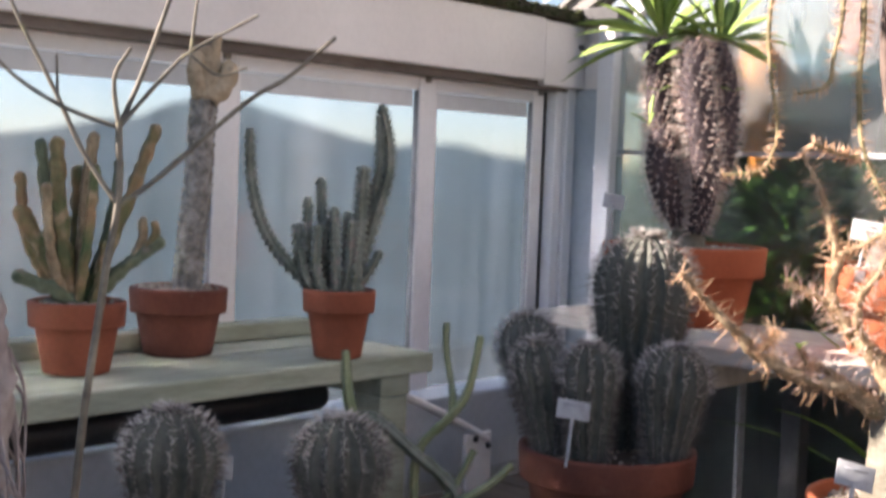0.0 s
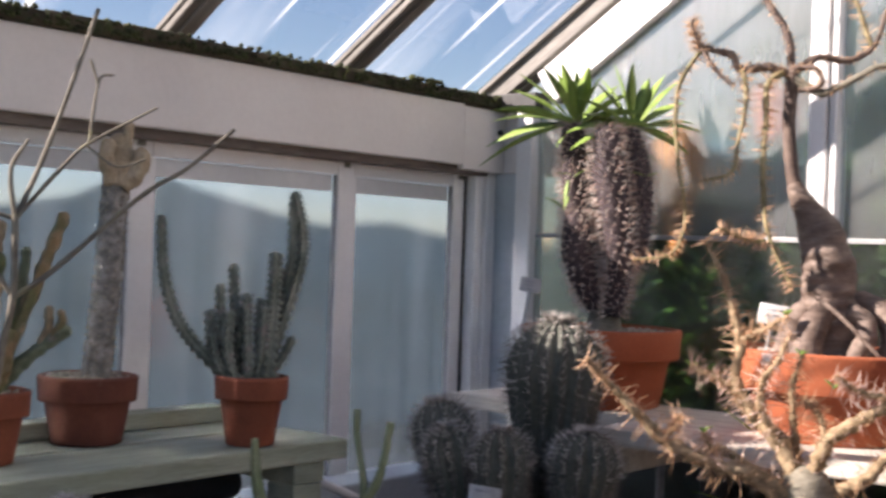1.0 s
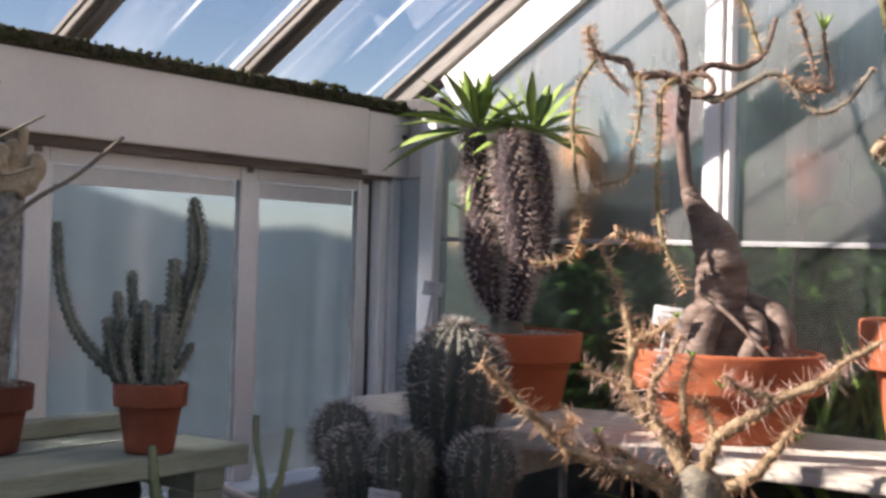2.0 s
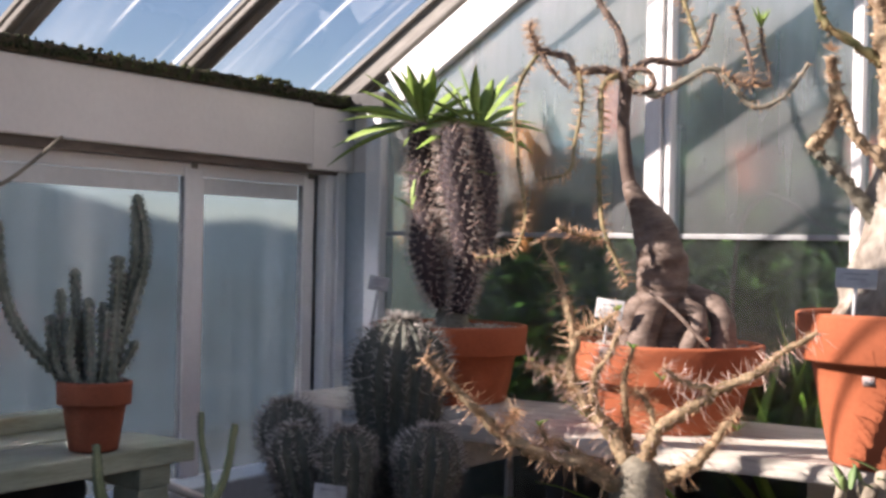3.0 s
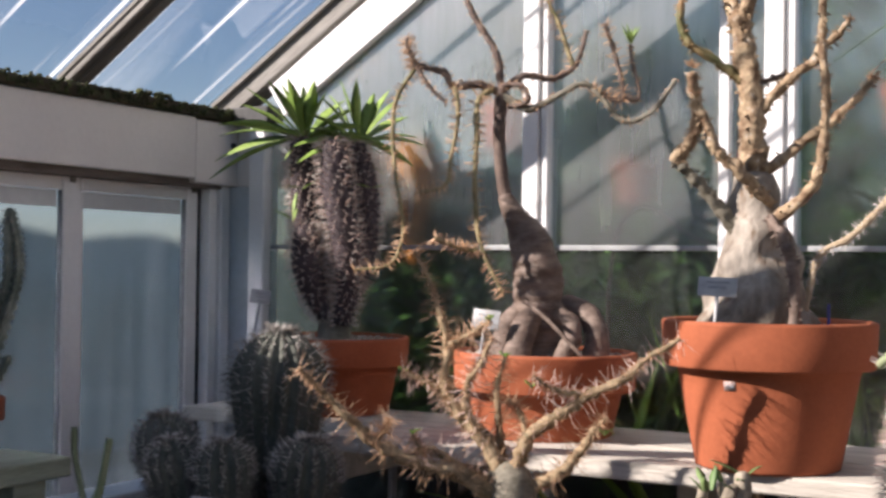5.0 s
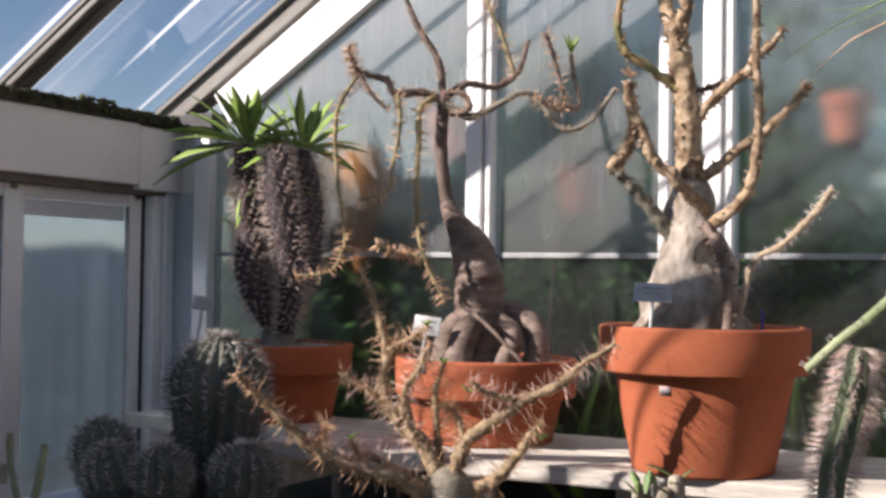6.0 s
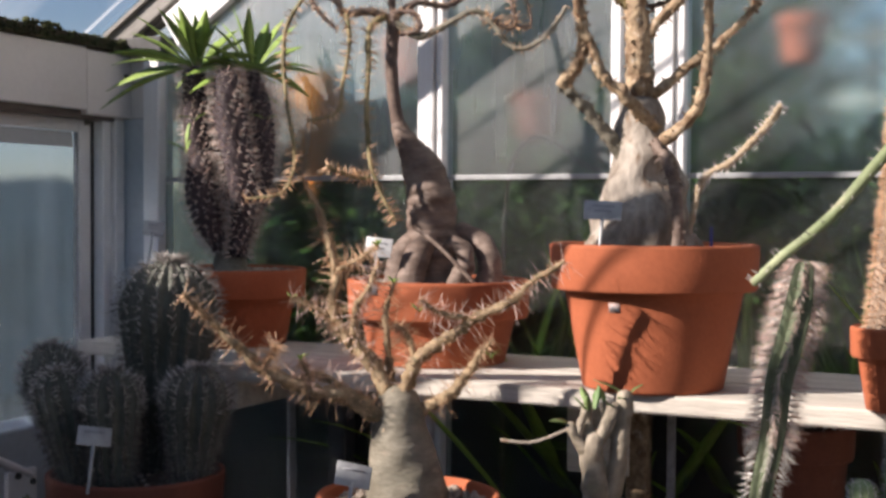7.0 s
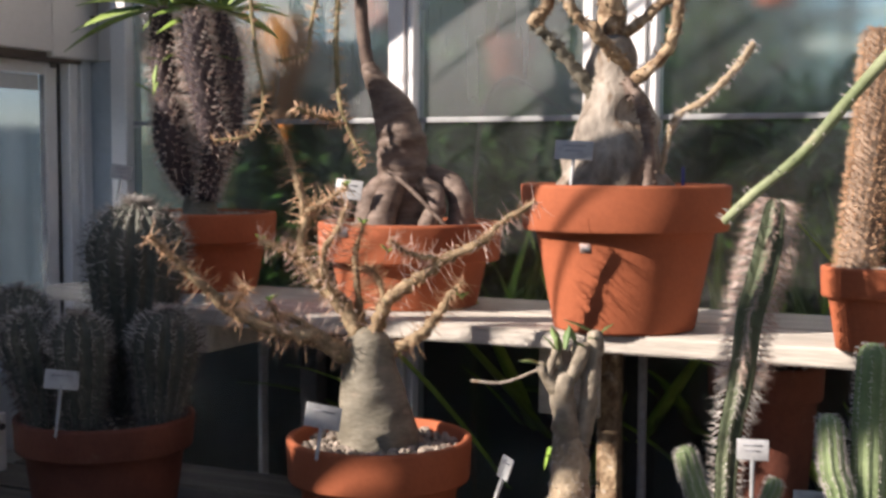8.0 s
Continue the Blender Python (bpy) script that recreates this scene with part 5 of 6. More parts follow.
# green finger cacti at the front
for k, (at, yaw, label, stems) in enumerate((
        ((0.029, 1.263, LOW), 6.0, "upright green ribbed cactus with a side arm in a small pot", ((((0.0, 0, 0.10), (0.006, 0, 0.27), (0.006, 0, 0.357), (0.008, 0, 0.432)), 0.0195, 0.0165), (((-0.008, -0.01, 0.10), (-0.018, -0.02, 0.274), (-0.028, -0.02, 0.317), (-0.033, -0.02, 0.363)), 0.0144, 0.0125))),
        ((-0.145, 1.285, LOW), 13.0, "low cluster of green finger cacti in a small pot", ((((0.03, 0, 0.10), (0.012, 0, 0.22), (-0.005, 0, 0.272), (-0.015, 0, 0.306)), 0.0152, 0.0118), (((0.03, 0.01, 0.10), (0.060, 0.02, 0.20), (0.082, 0.02, 0.272)), 0.0128, 0.0100))))):
    ob = thing("potted_cactus", at, yaw, label, "cactus", "finger cacti")
    pot(ob, 0.062, 0.044, 0.11, 0.038, seed=30 + k, level=0.008, size=0.005, count=80)
    for j, (pts, r0, r1) in enumerate(stems):
        g = geo()
        rings = tube(g, pts, r0, r1, seg=50, n=44, ribs=10, depth=0.15, tip=0.9)
        st = part("stem", g, "cactus_green", ob)
        part("spine_cover", spines(rings, random.Random(j), length=0.007, r=0.0004, ribs=10, tilt=0.8, bunch=2, sink=1.0), "spine_pale", st, "", False, "stuff")

# old pot in the shade under the shelf
old = thing("flower_pot", (-0.225, 2.12, LOW), 0, "dull red terracotta pot in the shade under the shelf", "pot")
pot(old, 0.100, 0.070, 0.285, 0.06, "clay_old_shaded", seed=41, level=0.02, size=0.006, count=60)

# ---- the side bench ----
pa = thing("potted_cactus", (-1.737, 0.882, BENCH), 59.2, "cluster of green and brown finger stems in a terracotta pot", "cactus", "side bench pots")
pot(pa, 0.074, 0.051, 0.113, 0.040, "clay_shaded", seed=51, level=0.008, size=0.005, count=130)
for k, (pts, r0, r1) in enumerate((
        (((-0.004, 0, 0.095), (-0.051, 0, 0.186), (-0.085, 0, 0.245)), 0.0145, 0.0136), (((-0.012, 0.01, 0.095), (-0.045, 0.025, 0.245), (-0.058, 0.03, 0.350)), 0.0110, 0.0101),
        (((-0.008, -0.01, 0.095), (-0.028, -0.005, 0.247), (-0.035, 0, 0.352)), 0.0126, 0.0118), (((0.004, 0, 0.095), (0.009, 0.012, 0.264), (0.02, 0.02, 0.364)), 0.0109, 0.0092),
        (((0.008, 0, 0.095), (0.072, 0, 0.266), (0.113, 0, 0.380)), 0.0118, 0.0091), (((0.010, 0, 0.100), (0.066, -0.014, 0.162), (0.119, -0.03, 0.205)), 0.0127, 0.0107),
        (((0, 0.02, 0.095), (-0.001, 0.03, 0.211), (-0.002, 0.03, 0.310)), 0.0120, 0.0110), (((0.078, -0.017, 0.17), (0.094, -0.02, 0.206), (0.095, -0.02, 0.237)), 0.0085, 0.0075),
        (((0.100, -0.025, 0.19), (0.112, -0.03, 0.215), (0.112, -0.03, 0.232)), 0.008, 0.007), (((0, -0.02, 0.10), (-0.032, -0.034, 0.129), (-0.086, -0.04, 0.151)), 0.0125, 0.0107),
        (((0.02, -0.02, 0.10), (0.035, -0.03, 0.15), (0.040, -0.03, 0.20)), 0.010, 0.009), (((-0.015, -0.015, 0.10), (-0.040, -0.03, 0.19), (-0.048, -0.03, 0.285)), 0.009, 0.008),
        (((0.0, -0.02, 0.10), (0.012, -0.035, 0.20), (0.022, -0.04, 0.315)), 0.009, 0.008), (((0.006, 0.015, 0.10), (0.045, 0.03, 0.22), (0.060, 0.03, 0.325)), 0.009, 0.008),
        (((-0.02, 0.01, 0.10), (-0.075, 0.02, 0.20), (-0.088, 0.02, 0.30)), 0.009, 0.008))):
    g = geo()
    rings = tube(g, pts, r0, r1, seg=24, n=44, ribs=5, depth=0.2, bump=0.34, freq=80, tip=0.9, notch=0.26, teeth=0.13)
    part("stem", g, ("cactus_brown", "column_skin", "cactus_brown", "bark_spiny")[k % 4], pa)

pb = thing("potted_succulent", (-1.815, 1.125, BENCH), 54.8, "tall grey scarred succulent trunk in an old terracotta pot", "plant", "side bench pots")
pot(pb, 0.084, 0.060, 0.117, 0.043, "clay_old_shaded", seed=52, level=0.008, size=0.006, count=150)
g = geo()
rings = tube(g, ((0.013, 0, 0.095), (0.018, 0, 0.184), (0.027, 0, 0.291), (0.033, 0, 0.409), (0.036, 0, 0.470)), 0.0245, 0.0212, seg=24, n=60, bump=0.25, freq=75)
ob = part("trunk", g, "trunk_scale", pb)
part("scar_cover", spines(rings, random.Random(6), ribs=11, length=0.006, r=0.0030, tilt=0.3, turn=0.29, step=2, sink=0.98), "bark_pale", ob, "", False, "stuff")
for pts, r0, r1 in ((((0.037, 0, 0.440), (0.043, 0, 0.482), (0.039, 0, 0.515)), 0.027, 0.021), (((0.046, -0.01, 0.440), (0.072, -0.015, 0.468), (0.075, -0.02, 0.497)), 0.0165, 0.0142), (((0.030, -0.01, 0.445), (0.018, -0.02, 0.480), (0.020, -0.02, 0.51)), 0.016, 0.013), (((0.045, 0.0, 0.5), (0.052, -0.01, 0.53), (0.055, -0.01, 0.545)), 0.010, 0.008)):
    limb(pb, pts, r0, r1, "fuzz_pale", 1, "knob", seg=18, n=16, bump=0.3, freq=60)

pc = thing("potted_cactus", (-1.630, 1.330, BENCH), 47.6, "grey-green branching candelabra spurge in a small terracotta pot", "cactus", "side bench pots")
pot(pc, 0.064, 0.042, 0.121, 0.040, "clay_shaded", seed=53, level=0.008, size=0.005, count=110)
tooth = dict(length=0.008, r=0.0009, ribs=4, tilt=0.4, bunch=2, sink=1.05, step=4)
for k, (pts, r0, r1, m) in enumerate((
        (((-0.022, 0, 0.100), (-0.096, -0.005, 0.169), (-0.135, -0.01, 0.227), (-0.156, -0.015, 0.304), (-0.161, -0.02, 0.385)), 0.0115, 0.0082, "cactus_grey"),
        (((-0.042, 0.01, 0.10), (-0.068, 0.014, 0.158), (-0.076, 0.02, 0.222)), 0.0105, 0.0102, "cactus_grey"), (((-0.036, 0, 0.10), (-0.055, 0, 0.189), (-0.059, 0, 0.270)), 0.0095, 0.0085, "cactus_grey"),
        (((-0.019, 0.02, 0.10), (-0.032, 0.02, 0.208), (-0.038, 0.02, 0.305)), 0.0095, 0.0085, "cactus_grey"), (((-0.005, -0.02, 0.10), (-0.01, -0.02, 0.191), (-0.013, -0.02, 0.255)), 0.0105, 0.0092, "cactus_grey"),
        (((0.010, 0.03, 0.10), (0.012, 0.03, 0.179), (0.011, 0.03, 0.245)), 0.0105, 0.0095, "cactus_grey"), (((0.016, 0, 0.10), (0.047, 0.006, 0.206), (0.076, 0.012, 0.31), (0.079, 0.016, 0.37), (0.065, 0.02, 0.436)), 0.0110, 0.0090, "cactus_grey"),
        (((0.024, -0.02, 0.10), (0.029, -0.02, 0.192), (0.033, -0.02, 0.261), (0.035, -0.02, 0.326)), 0.0130, 0.0110, "cactus_grey"), (((0.027, -0.01, 0.12), (0.05, -0.015, 0.153), (0.066, -0.02, 0.185)), 0.0079, 0.0070, "cactus_grey"),
        (((-0.022, -0.03, 0.10), (-0.042, -0.03, 0.162), (-0.039, -0.03, 0.226)), 0.0092, 0.0082, "cactus_grey"), (((0.036, 0.012, 0.19), (0.050, 0.014, 0.25), (0.062, 0.014, 0.33), (0.062, 0.018, 0.42)), 0.007, 0.0075, "cactus_grey"),
        (((0.0, 0.01, 0.10), (-0.020, 0.0, 0.17), (-0.024, -0.005, 0.235)), 0.0085, 0.008, "cactus_grey"), (((0.005, -0.01, 0.10), (0.016, -0.025, 0.16), (0.018, -0.03, 0.235)), 0.009, 0.008, "cactus_grey"),
        (((0.0, 0.03, 0.10), (0.030, 0.03, 0.17), (0.042, 0.03, 0.25), (0.046, 0.03, 0.30)), 0.009, 0.008, "cactus_grey"), (((-0.03, -0.01, 0.10), (-0.058, -0.02, 0.14), (-0.070, -0.02, 0.185)), 0.008, 0.007, "cactus_grey"))):
    g = geo()
    rings = tube(g, pts, r0 * 1.1, r1 * 1.1, seg=24, n=int((pts[-1][2] - pts[0][2]) / 0.0032), ribs=4, depth=0.55, tip=0.9, notch=0.75, teeth=0.25)
    st = part("stem", g, m, pc)
    part("thorn_cover", spines(rings, random.Random(k), **tooth), "spine_dark", st, "", False, "stuff")

# ---- low bench beside the windows ----
tw = thing("potted_shrub", (-1.303, 0.620, LOW), 59.3, "bare branching pencil-thin shrub in a terracotta pot", "plant")
pot(tw, 0.075, 0.052, 0.13, 0.045, seed=61, level=0.01, size=0.005, count=60)
for k, (pts, r0, r1) in enumerate((
        (((-0.01, 0, 0.11), (0.007, 0, 0.334), (0.023, 0, 0.464), (0.033, 0, 0.542), (0.043, 0, 0.607), (0.042, 0, 0.696)), 0.0064, 0.0048), (((0.042, 0, 0.690), (0.036, 0, 0.747), (0.053, 0, 0.782)), 0.0041, 0.0028),
        (((0.042, 0, 0.690), (0.069, 0.009, 0.759), (0.099, 0.02, 0.849), (0.128, 0.03, 0.945)), 0.0042, 0.0031), (((0.043, 0, 0.693), (0.096, -0.012, 0.758), (0.121, -0.017, 0.782), (0.194, -0.03, 0.826)), 0.0034, 0.0020),
        (((0.120, -0.016, 0.781), (0.129, -0.01, 0.854), (0.145, -0.01, 0.863)), 0.0027, 0.0017), (((0.129, -0.01, 0.850), (0.119, -0.01, 0.879)), 0.0022, 0.0017), (((0.042, 0, 0.691), (-0.015, 0.01, 0.71), (-0.068, 0.02, 0.741), (-0.11, 0.03, 0.78)), 0.0035, 0.0026),
        (((0.042, 0, 0.600), (0.087, -0.009, 0.635), (0.18, -0.029, 0.723), (0.23, -0.039, 0.757), (0.281, -0.05, 0.804)), 0.0042, 0.0027), (((0.042, 0, 0.603), (0.005, 0.008, 0.658), (-0.028, 0.018, 0.728), (-0.069, 0.03, 0.809), (-0.09, 0.035, 0.86)), 0.0042, 0.0027),
        (((-0.026, 0.018, 0.723), (-0.028, 0.02, 0.771)), 0.0024, 0.0017), (((0.118, -0.018, 0.778), (0.151, -0.02, 0.756), (0.184, -0.02, 0.766)), 0.0020, 0.0017))):
    limb(tw, pts, r0 * 0.82, r1 * 0.85, "twig", k, "trunk" if k == 0 else "branch", seg=8, n=10 + 6 * len(pts), bump=0.12, freq=60)

for k, (at, r, h) in enumerate((((-1.416, 0.828, LOW), 0.066, 0.20), ((-1.333, 1.058, LOW), 0.068, 0.175))):
    ob = thing("potted_cactus", at, 50, "round dark green ribbed barrel cactus with pale spines in a pot", "cactus", "barrel cacti")
    pot(ob, 0.080, 0.058, 0.13, 0.045, "clay_old_shaded", seed=65 + k, level=0.012, size=0.005, count=70)
    barrel(ob, (0.006, 0, 0.105), r, h + 0.02, 16, 30 + k, spine=0.020, bunch=2)

la = thing("potted_succulent", (-1.362, 1.270, LOW), 43.2, "sprawling mottled square-stemmed succulent in a terracotta pot", "plant")
pot(la, 0.075, 0.053, 0.12, 0.04, seed=71, level=0.01, size=0.005, count=60)
for k, (pts, r0, r1, m) in enumerate((
        (((0.03, 0, 0.11), (0.055, 0, 0.15), (-0.024, 0, 0.222), (-0.079, 0, 0.265), (-0.119, 0, 0.258)), 0.0118, 0.0106, "cactus_grey"), (((-0.108, 0, 0.255), (-0.12, 0, 0.308), (-0.125, 0, 0.366)), 0.0120, 0.0065, "cane"),
        (((0.046, 0.03, 0.268), (0.045, 0.05, 0.305), (0.033, 0.05, 0.369), (0.032, 0.05, 0.410)), 0.0054, 0.0045, "cane"), (((-0.01, 0.02, 0.11), (-0.006, 0.03, 0.206), (0.046, 0.03, 0.268), (0.071, 0.03, 0.31), (0.086, 0.03, 0.392)), 0.0085, 0.0063, "cane"),
        (((0.02, 0, 0.11), (0.05, 0, 0.152), (0.081, 0, 0.216)), 0.0062, 0.0046, "cane"), (((0.0, -0.02, 0.11), (0.10, -0.02, 0.165), (0.14, -0.02, 0.20)), 0.007, 0.005, "cane"))):
    g = geo()
    rings = tube(g, pts, r0 * 0.95, r1 * 0.9, seg=24, n=30 + 8 * len(pts), ribs=4, depth=0.4, bump=0.1, freq=50, notch=0.3, teeth=0.2)
    st = part("stem", g, m, la)
    part("tooth_edge", spines(rings, random.Random(k), length=0.005, r=0.0011, ribs=4, tilt=0.3, sink=0.95), "column_skin", st, "", False, "stuff")

# shaggy dry plant at the bench end
sh = thing("potted_plant", (-1.225, 0.478, LOW), 62.1, "shaggy grey dried plant with hanging roots in a pot", "plant")
pot(sh, 0.07, 0.05, 0.12, 0.04, "clay_old_shaded", seed=75, level=0.01, size=0.005, count=40)
g = geo()
rings = tube(g, ((0.0, 0, 0.10), (0.0, 0, 0.30), (-0.005, 0, 0.42), (-0.012, 0, 0.515)), 0, 0, seg=16, n=26, radii=[0.012, 0.016, 0.024, 0.016], bump=0.5, freq=60)
part("stem", g, "dry", sh)
rnd = random.Random(9)
for k in range(34):
    a, z = rnd.uniform(0, 6.28), rnd.uniform(0.30, 0.50)
    x, y = 0.02 * math.cos(a) - 0.006, 0.02 * math.sin(a)
    l = rnd.uniform(0.08, 0.20)
    q = rnd.uniform(0.010, 0.026)
    limb(sh, ((x, y, z), (x + q * math.cos(a), y + q * math.sin(a), z - l * 0.3), (x + q * 1.2 * math.cos(a + 0.6), y + q * 1.2 * math.sin(a + 0.6), z - l)), 0.0022, 0.0011, "dry", k, "root", seg=5, n=8)

# ---- plant labels ----
def local(at, yaw, x, y, z):
    p = pose(*at, 0, 0, yaw) @ Vector((x, y, z))
    return (p.x, p.y, p.z)


plant_label(local((-1.442, 2.142, SHELF), 33.4, -0.150, -0.060, 0.250), 33, 0.044, 0.031, 0.105, lean=8, lines=3)
plant_label(local((-0.892, 2.065, SHELF), 25.5, -0.110, -0.095, 0.222), 10, 0.052, 0.036, 0.090, lean=6, lines=2)
plant_label(local((-0.424, 1.922, SHELF), 15.8, -0.079, -0.112, 0.292), 12, 0.060, 0.032, 0.080, lean=2, tip=-20, lines=2)
plant_label(local((-0.735, 1.642, LOW), 27.1, -0.082, -0.100, 0.252), 40, 0.055, 0.036, 0.064, lean=14, tip=-24, lines=1)
plant_label(local((-1.228, 1.583, LOW), 38.0, -0.062, -0.108, 0.282), 45, 0.054, 0.031, 0.090, lean=8, tip=-16, lines=1)
plant_label(local((-0.205, 1.637, LOW), 12.2, 0.049, -0.055, 0.248), 10, 0.042, 0.028, 0.15, tip=-10, lines=2)
plant_label(local((-0.402, 1.574, LOW), 19.1, -0.084, -0.020, 0.203), -25, 0.022, 0.032, 0.11, lean=14, lines=1)
plant_label(local((-0.145, 1.285, LOW), 13.0, 0.120, 0.0, 0.262), 10, 0.038, 0.022, 0.17, lines=1)
plant_label(local((-1.416, 0.828, LOW), 54.8, 0.076, 0.02, 0.237), 50, 0.026, 0.032, 0.14, lines=0)
plant_label(local((-1.333, 1.058, LOW), 47.2, -0.003, 0.066, 0.283), 47, 0.030, 0.030, 0.18, lines=0)


# ---- the next house behind the glass ----
def tuft(at, count, length, width, seed, material, label, spread=0.7, lean=0.0):
    """A clump of strap leaves on its own little stool."""
    ob = thing("foliage_plant", at, 0, label, "plant", "plants behind the glass")
    rnd = random.Random(seed)
    g = geo()
    for _ in range(count):
        a = rnd.uniform(0, 6.283)
        e = rnd.uniform(0.45, 1.45)
        l = length * rnd.uniform(0.55, 1.1)
        blade(g, (rnd.gauss(0, 0.05), rnd.gauss(0, 0.05), 0.0), (math.cos(a) * math.cos(e) * spread + lean, math.sin(a) * math.cos(e) * spread * 0.7, math.sin(e)), l, width * rnd.uniform(0.7, 1.2), rnd.uniform(0.1, 0.5), n=9)
    part("foliage", g, material, ob, "", True, "stuff")
    return ob


g = geo()
box(g, (-1.75, 2.44, 0.62), (2.2, 3.9, 0.66), 0.004)
for x in (-1.6, 0.2, 2.0):
    for y in (2.65, 3.8):
        box(g, (x - 0.03, y - 0.03, 0.0), (x + 0.03, y + 0.03, 0.619))
setting("far_bench", g, "dark", "dark staging bench in the next house", "bench")
spots = ((-1.35, 2.7, 45, 0.55, 0.028, 21), (-1.02, 2.58, 60, 0.9, 0.036, 3), (-0.72, 2.56, 60, 0.9, 0.036, 5), (-0.35, 2.54, 80, 0.95, 0.04, 9), (-0.05, 2.54, 80, 1.0, 0.04, 13), (0.25, 2.56, 80, 1.0, 0.04, 15), (0.75, 3.3, 70, 1.0, 0.034, 7), (-1.2, 3.7, 70, 1.0, 0.04, 8), (-0.55, 3.75, 80, 1.05, 0.04, 9), (0.15, 3.75, 80, 1.1, 0.04, 10))
for k in range(11):
    rnd = random.Random(400 + k)
    ob = thing("bush", (-1.62 + 0.27 * k, rnd.uniform(2.95, 3.1), 0.661), 0, "dense dark leafy bush behind the partition glass", "bush", "bushes behind the glass")
    g = geo()
    tube(g, ((0, 0, 0), (0.02, 0, 0.3), (0.0, 0.02, 0.6)), 0.012, 0.006, seg=7, n=8)
    part("trunk", g, "bark_dark", ob)
    g = geo()
    top = rnd.uniform(0.78, 1.0)
    for _ in range(700):
        a, q, z = rnd.uniform(0, 6.283), 0.27 * math.sqrt(rnd.random()), rnd.uniform(0.0, top)
        blade(g, (q * math.cos(a), q * math.sin(a), z), (math.cos(a), math.sin(a), rnd.uniform(-0.2, 1.0)), rnd.uniform(0.10, 0.20), rnd.uniform(0.025, 0.045), 0.3, n=4)
    part("crown", g, "leaf_dark", ob, "", True, "stuff")
# odd seeds take the leaf colour that has sunlight painted in
for x, y, n, l, w, s in spots:
    tuft((x, y, 0.661), n, l, w, s, "leaf_dark" if s % 2 == 0 else "leaf_lit", "dense clump of green strap leaves on the staging")
for k in range(34):
    rnd = random.Random(200 + k)
    x, y = (-1.7 + 0.16 * k + rnd.uniform(-0.1, 0.1), rnd.uniform(4.3, 5.6)) if k < 26 else (-1.75 + 0.2 * (k - 26), rnd.uniform(3.95, 4.2))
    ob = thing("shrub", (x, y, 0.0), 0, "tall leafy dark green shrub in the next house", "shrub", "shrubs behind the glass")
    g = geo()
    tube(g, ((0, 0, 0), (0.03, 0, 0.6), (0.0, 0.03, 1.25)), 0.02, 0.008, seg=7, n=8)
    part("trunk", g, "bark_dark", ob)
    g = geo()
    top = rnd.uniform(1.75, 2.5) if x < -0.6 else rnd.uniform(1.4, 1.8)
    for _ in range(620):
        a, q, z = rnd.uniform(0, 6.283), 0.32 * math.sqrt(rnd.random()), rnd.uniform(0.35, top)
        blade(g, (q * math.cos(a), q * math.sin(a), z), (math.cos(a), math.sin(a), rnd.uniform(-0.3, 0.8)), rnd.uniform(0.12, 0.24), rnd.uniform(0.04, 0.07), 0.3, n=4)
    part("crown", g, "leaf_dark", ob, "", True, "stuff")


def hanging_pot(at, rim, base, h, material, label):
    ob = thing("hanging_pot", at, 0, label, "pot", "hanging pots behind the glass")
    pot(ob, rim, base, h, h * 0.3, material, fill="", seed=int(at[0] * 100) % 97, level=0.02)
    for k in range(3):
        a = 2.1 * k + 0.4
        g = geo()
        tube(g, ((rim * 0.96 * math.cos(a), rim * 0.96 * math.sin(a), h - 0.005), (0, 0, h + 0.5)), 0.0015, 0.0015, seg=5, n=3)
        part("wire", g, "dark", ob)
    g = geo()
    tube(g, ((0, 0, h + 0.49), (0, 0, roof_z(at[0]) - at[2] - 0.03)), 0.0015, 0.0015, seg=5, n=3)
    part("wire", g, "dark", ob)
    return ob


hanging_pot((-0.415, 3.2, 1.86), 0.066, 0.048, 0.125, "brick", "red terracotta pot hanging behind the glass")
hanging_pot((-1.50, 3.1, 1.84), 0.075, 0.055, 0.14, "brick", "faded red hanging pot behind the glass")
hanging_pot((-1.16, 3.25, 1.685), 0.075, 0.055, 0.13, "clay_shaded", "dull red hanging pot behind limed glass")
hanging_pot((-0.86, 3.35, 1.70), 0.07, 0.05, 0.13, "brick", "dull red hanging pot behind limed glass")
oc = thing("hanging_planter", (-1.75, 3.0, 1.565), 0, "ochre clay cone planter hanging behind the glass", "planter")
g = geo()
lathe(g, [(0.0005, -0.06), (0.010, -0.055), (0.036, 0.07), (0.060, 0.15), (0.068, 0.22), (0.064, 0.28), (0.050, 0.31), (0.044, 0.308), (0.054, 0.27), (0.0005, 0.19)], 40, 0.01, 3)
part("cone", g, "ochre", oc)
g = geo()
tube(g, ((0, 0, 0.30), (0, 0, roof_z(-1.75) - 1.565 - 0.02)), 0.002, 0.002, seg=5, n=3)
part("wire", g, "dark", oc)

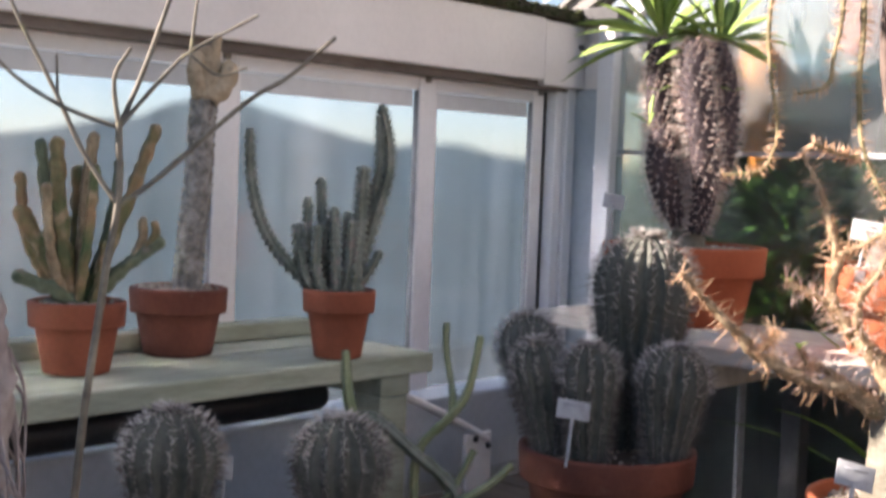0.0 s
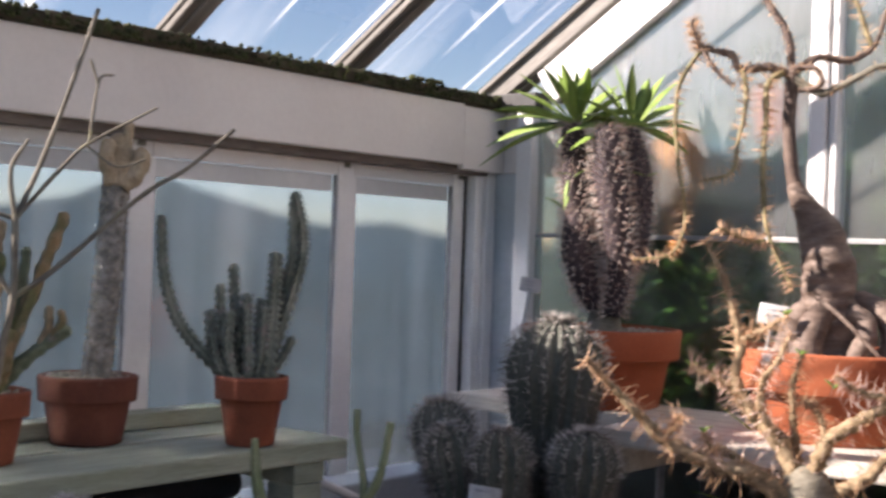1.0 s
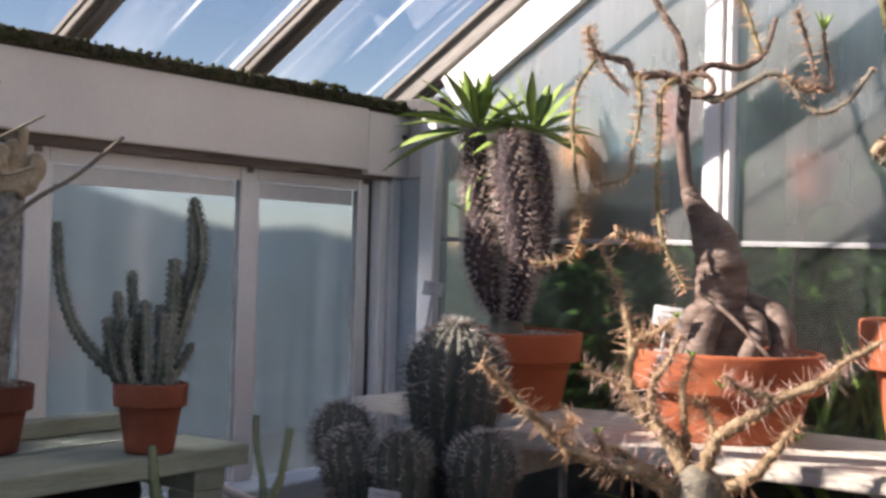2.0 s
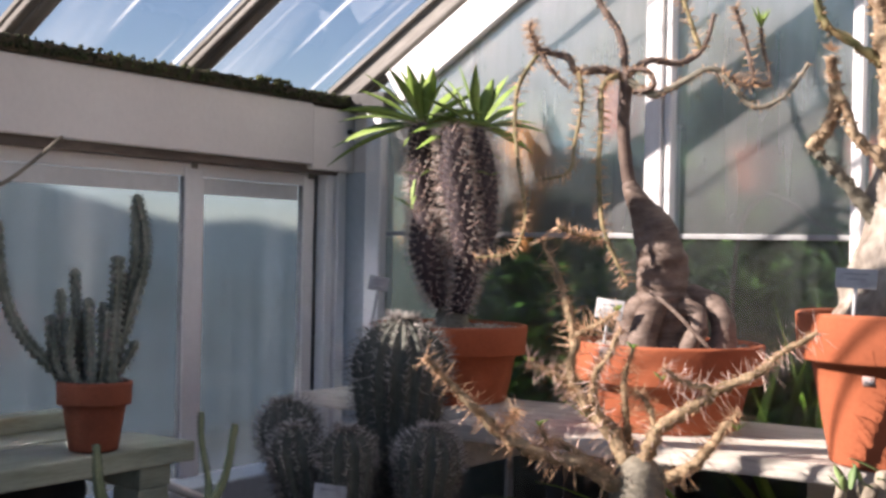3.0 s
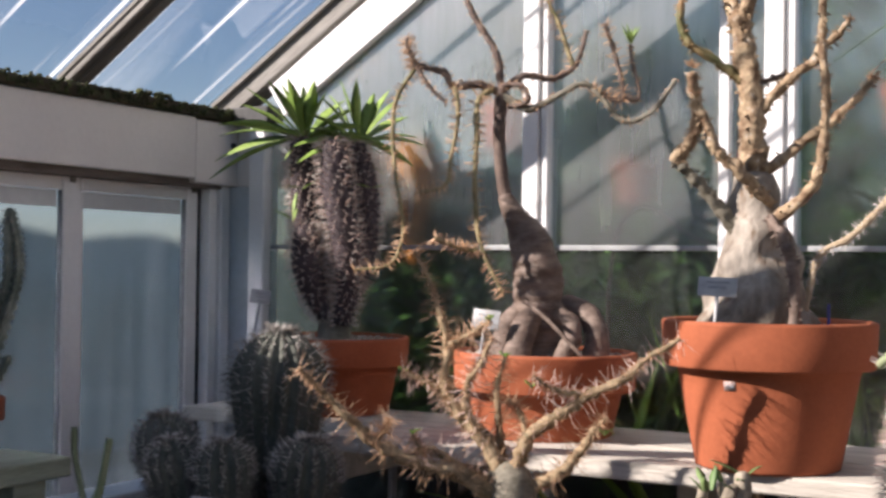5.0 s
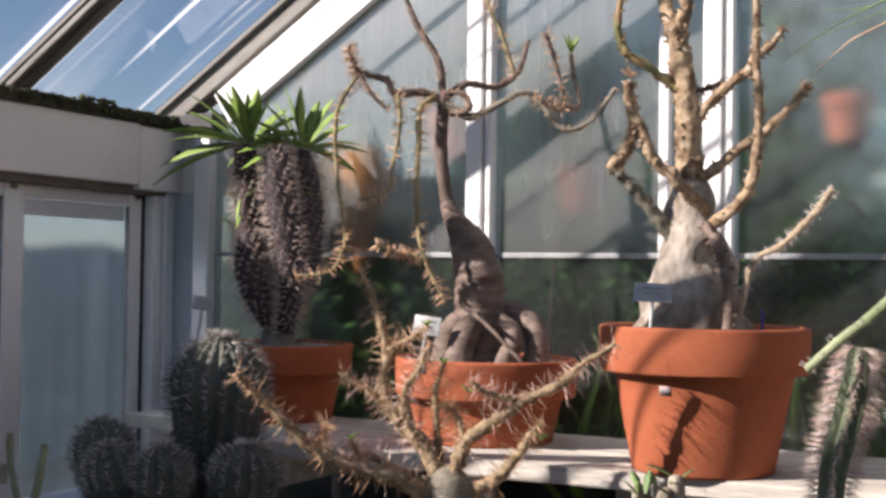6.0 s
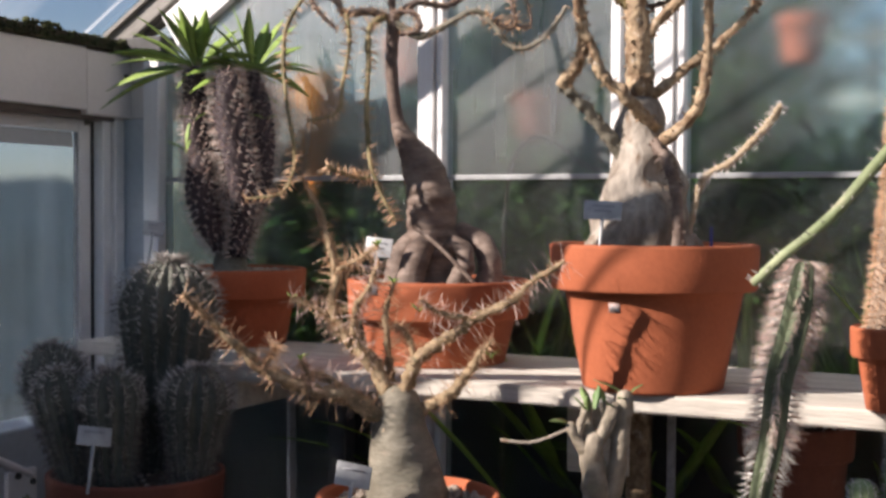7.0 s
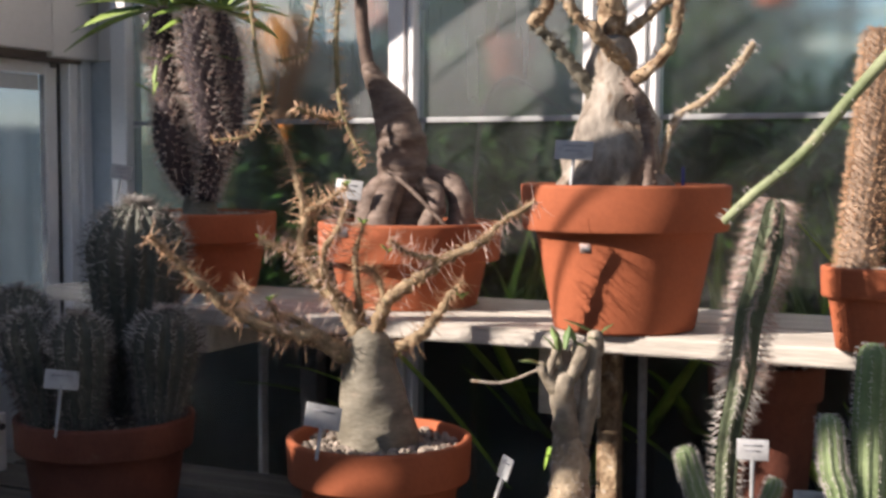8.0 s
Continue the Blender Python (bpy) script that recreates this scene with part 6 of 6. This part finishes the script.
# pale slatted rack far behind the glass
rack = thing("slatted_rack", (0.0, 4.2, 0.0), 0, "pale slatted rack standing behind the plants of the next house", "rack")
for z in (1.85, 1.95, 2.05):
    g = geo()
    box(g, (-0.51, -0.01, z - 0.012), (1.2, 0.01, z + 0.012 + 0.016 * (z > 2)), 0.003)
    part("slat", g, "frame", rack, "", False)
for x in (-0.36, 0.4, 1.15):
    g = geo()
    box(g, (x - 0.02, 0.0105, 0.0), (x + 0.02, 0.045, 2.12), 0.003)
    part("post", g, "dark", rack, "", False)

# thin palm fronds that hang in from a basket under the roof
fr = hanging_pot((0.22, 1.96, 1.92), 0.085, 0.06, 0.11, "clay", "terracotta pot with long thin arching fronds under the roof")
tagged(fr, category="plant", group="")
for k, (pts, w, m) in enumerate((
        (((0.0, 0.0, 0.10), (-0.20, 0.0, 0.09), (-0.388, 0.0, 0.022), (-0.457, 0.0, -0.012), (-0.552, 0.0, -0.072)), 0.0022, "leaf_dull"),
        (((0.0, -0.01, 0.10), (-0.20, -0.01, 0.07), (-0.387, -0.01, 0.004), (-0.469, -0.01, -0.024)), 0.0018, "leaf_dull"),
        (((0.0, 0.01, 0.10), (-0.20, 0.01, 0.06), (-0.387, 0.0, -0.015), (-0.438, 0.0, -0.045), (-0.496, 0.0, -0.098)), 0.0020, "spine_tan"),
        (((0.0, 0.02, 0.10), (-0.22, 0.02, 0.075), (-0.388, 0.02, 0.028), (-0.463, 0.02, 0.026)), 0.0020, "leaf_dull"),
        (((0.0, 0.02, 0.10), (0.15, 0.05, 0.16), (0.32, 0.06, 0.06)), 0.0022, "leaf_dull"), (((0.0, -0.02, 0.10), (0.12, -0.06, 0.15), (0.26, -0.10, 0.02)), 0.0022, "leaf_dull"))):
    g = geo()
    tube(g, pts, w, w * 0.3, seg=6, n=30)
    part("frond", g, m, fr)

# a dark tube for a branch's arched shadow, placed to fit the camera's view
arch = thing("arching_stem", (-0.888, 2.375, 0.661), 0, "dark arched tube standing in for a branch shadow on the glass", "plant")
g = geo()
tube(g, [(x, 0.0, z) for x, z in ((0.000, 0.000), (0.000, 0.689), (0.003, 0.816), (0.022, 0.928), (0.067, 0.975), (0.116, 0.962), (0.173, 0.920), (0.227, 0.897))], 0.0055, 0.0032, seg=8, n=44)
part("stem", g, "bark_dark", arch)
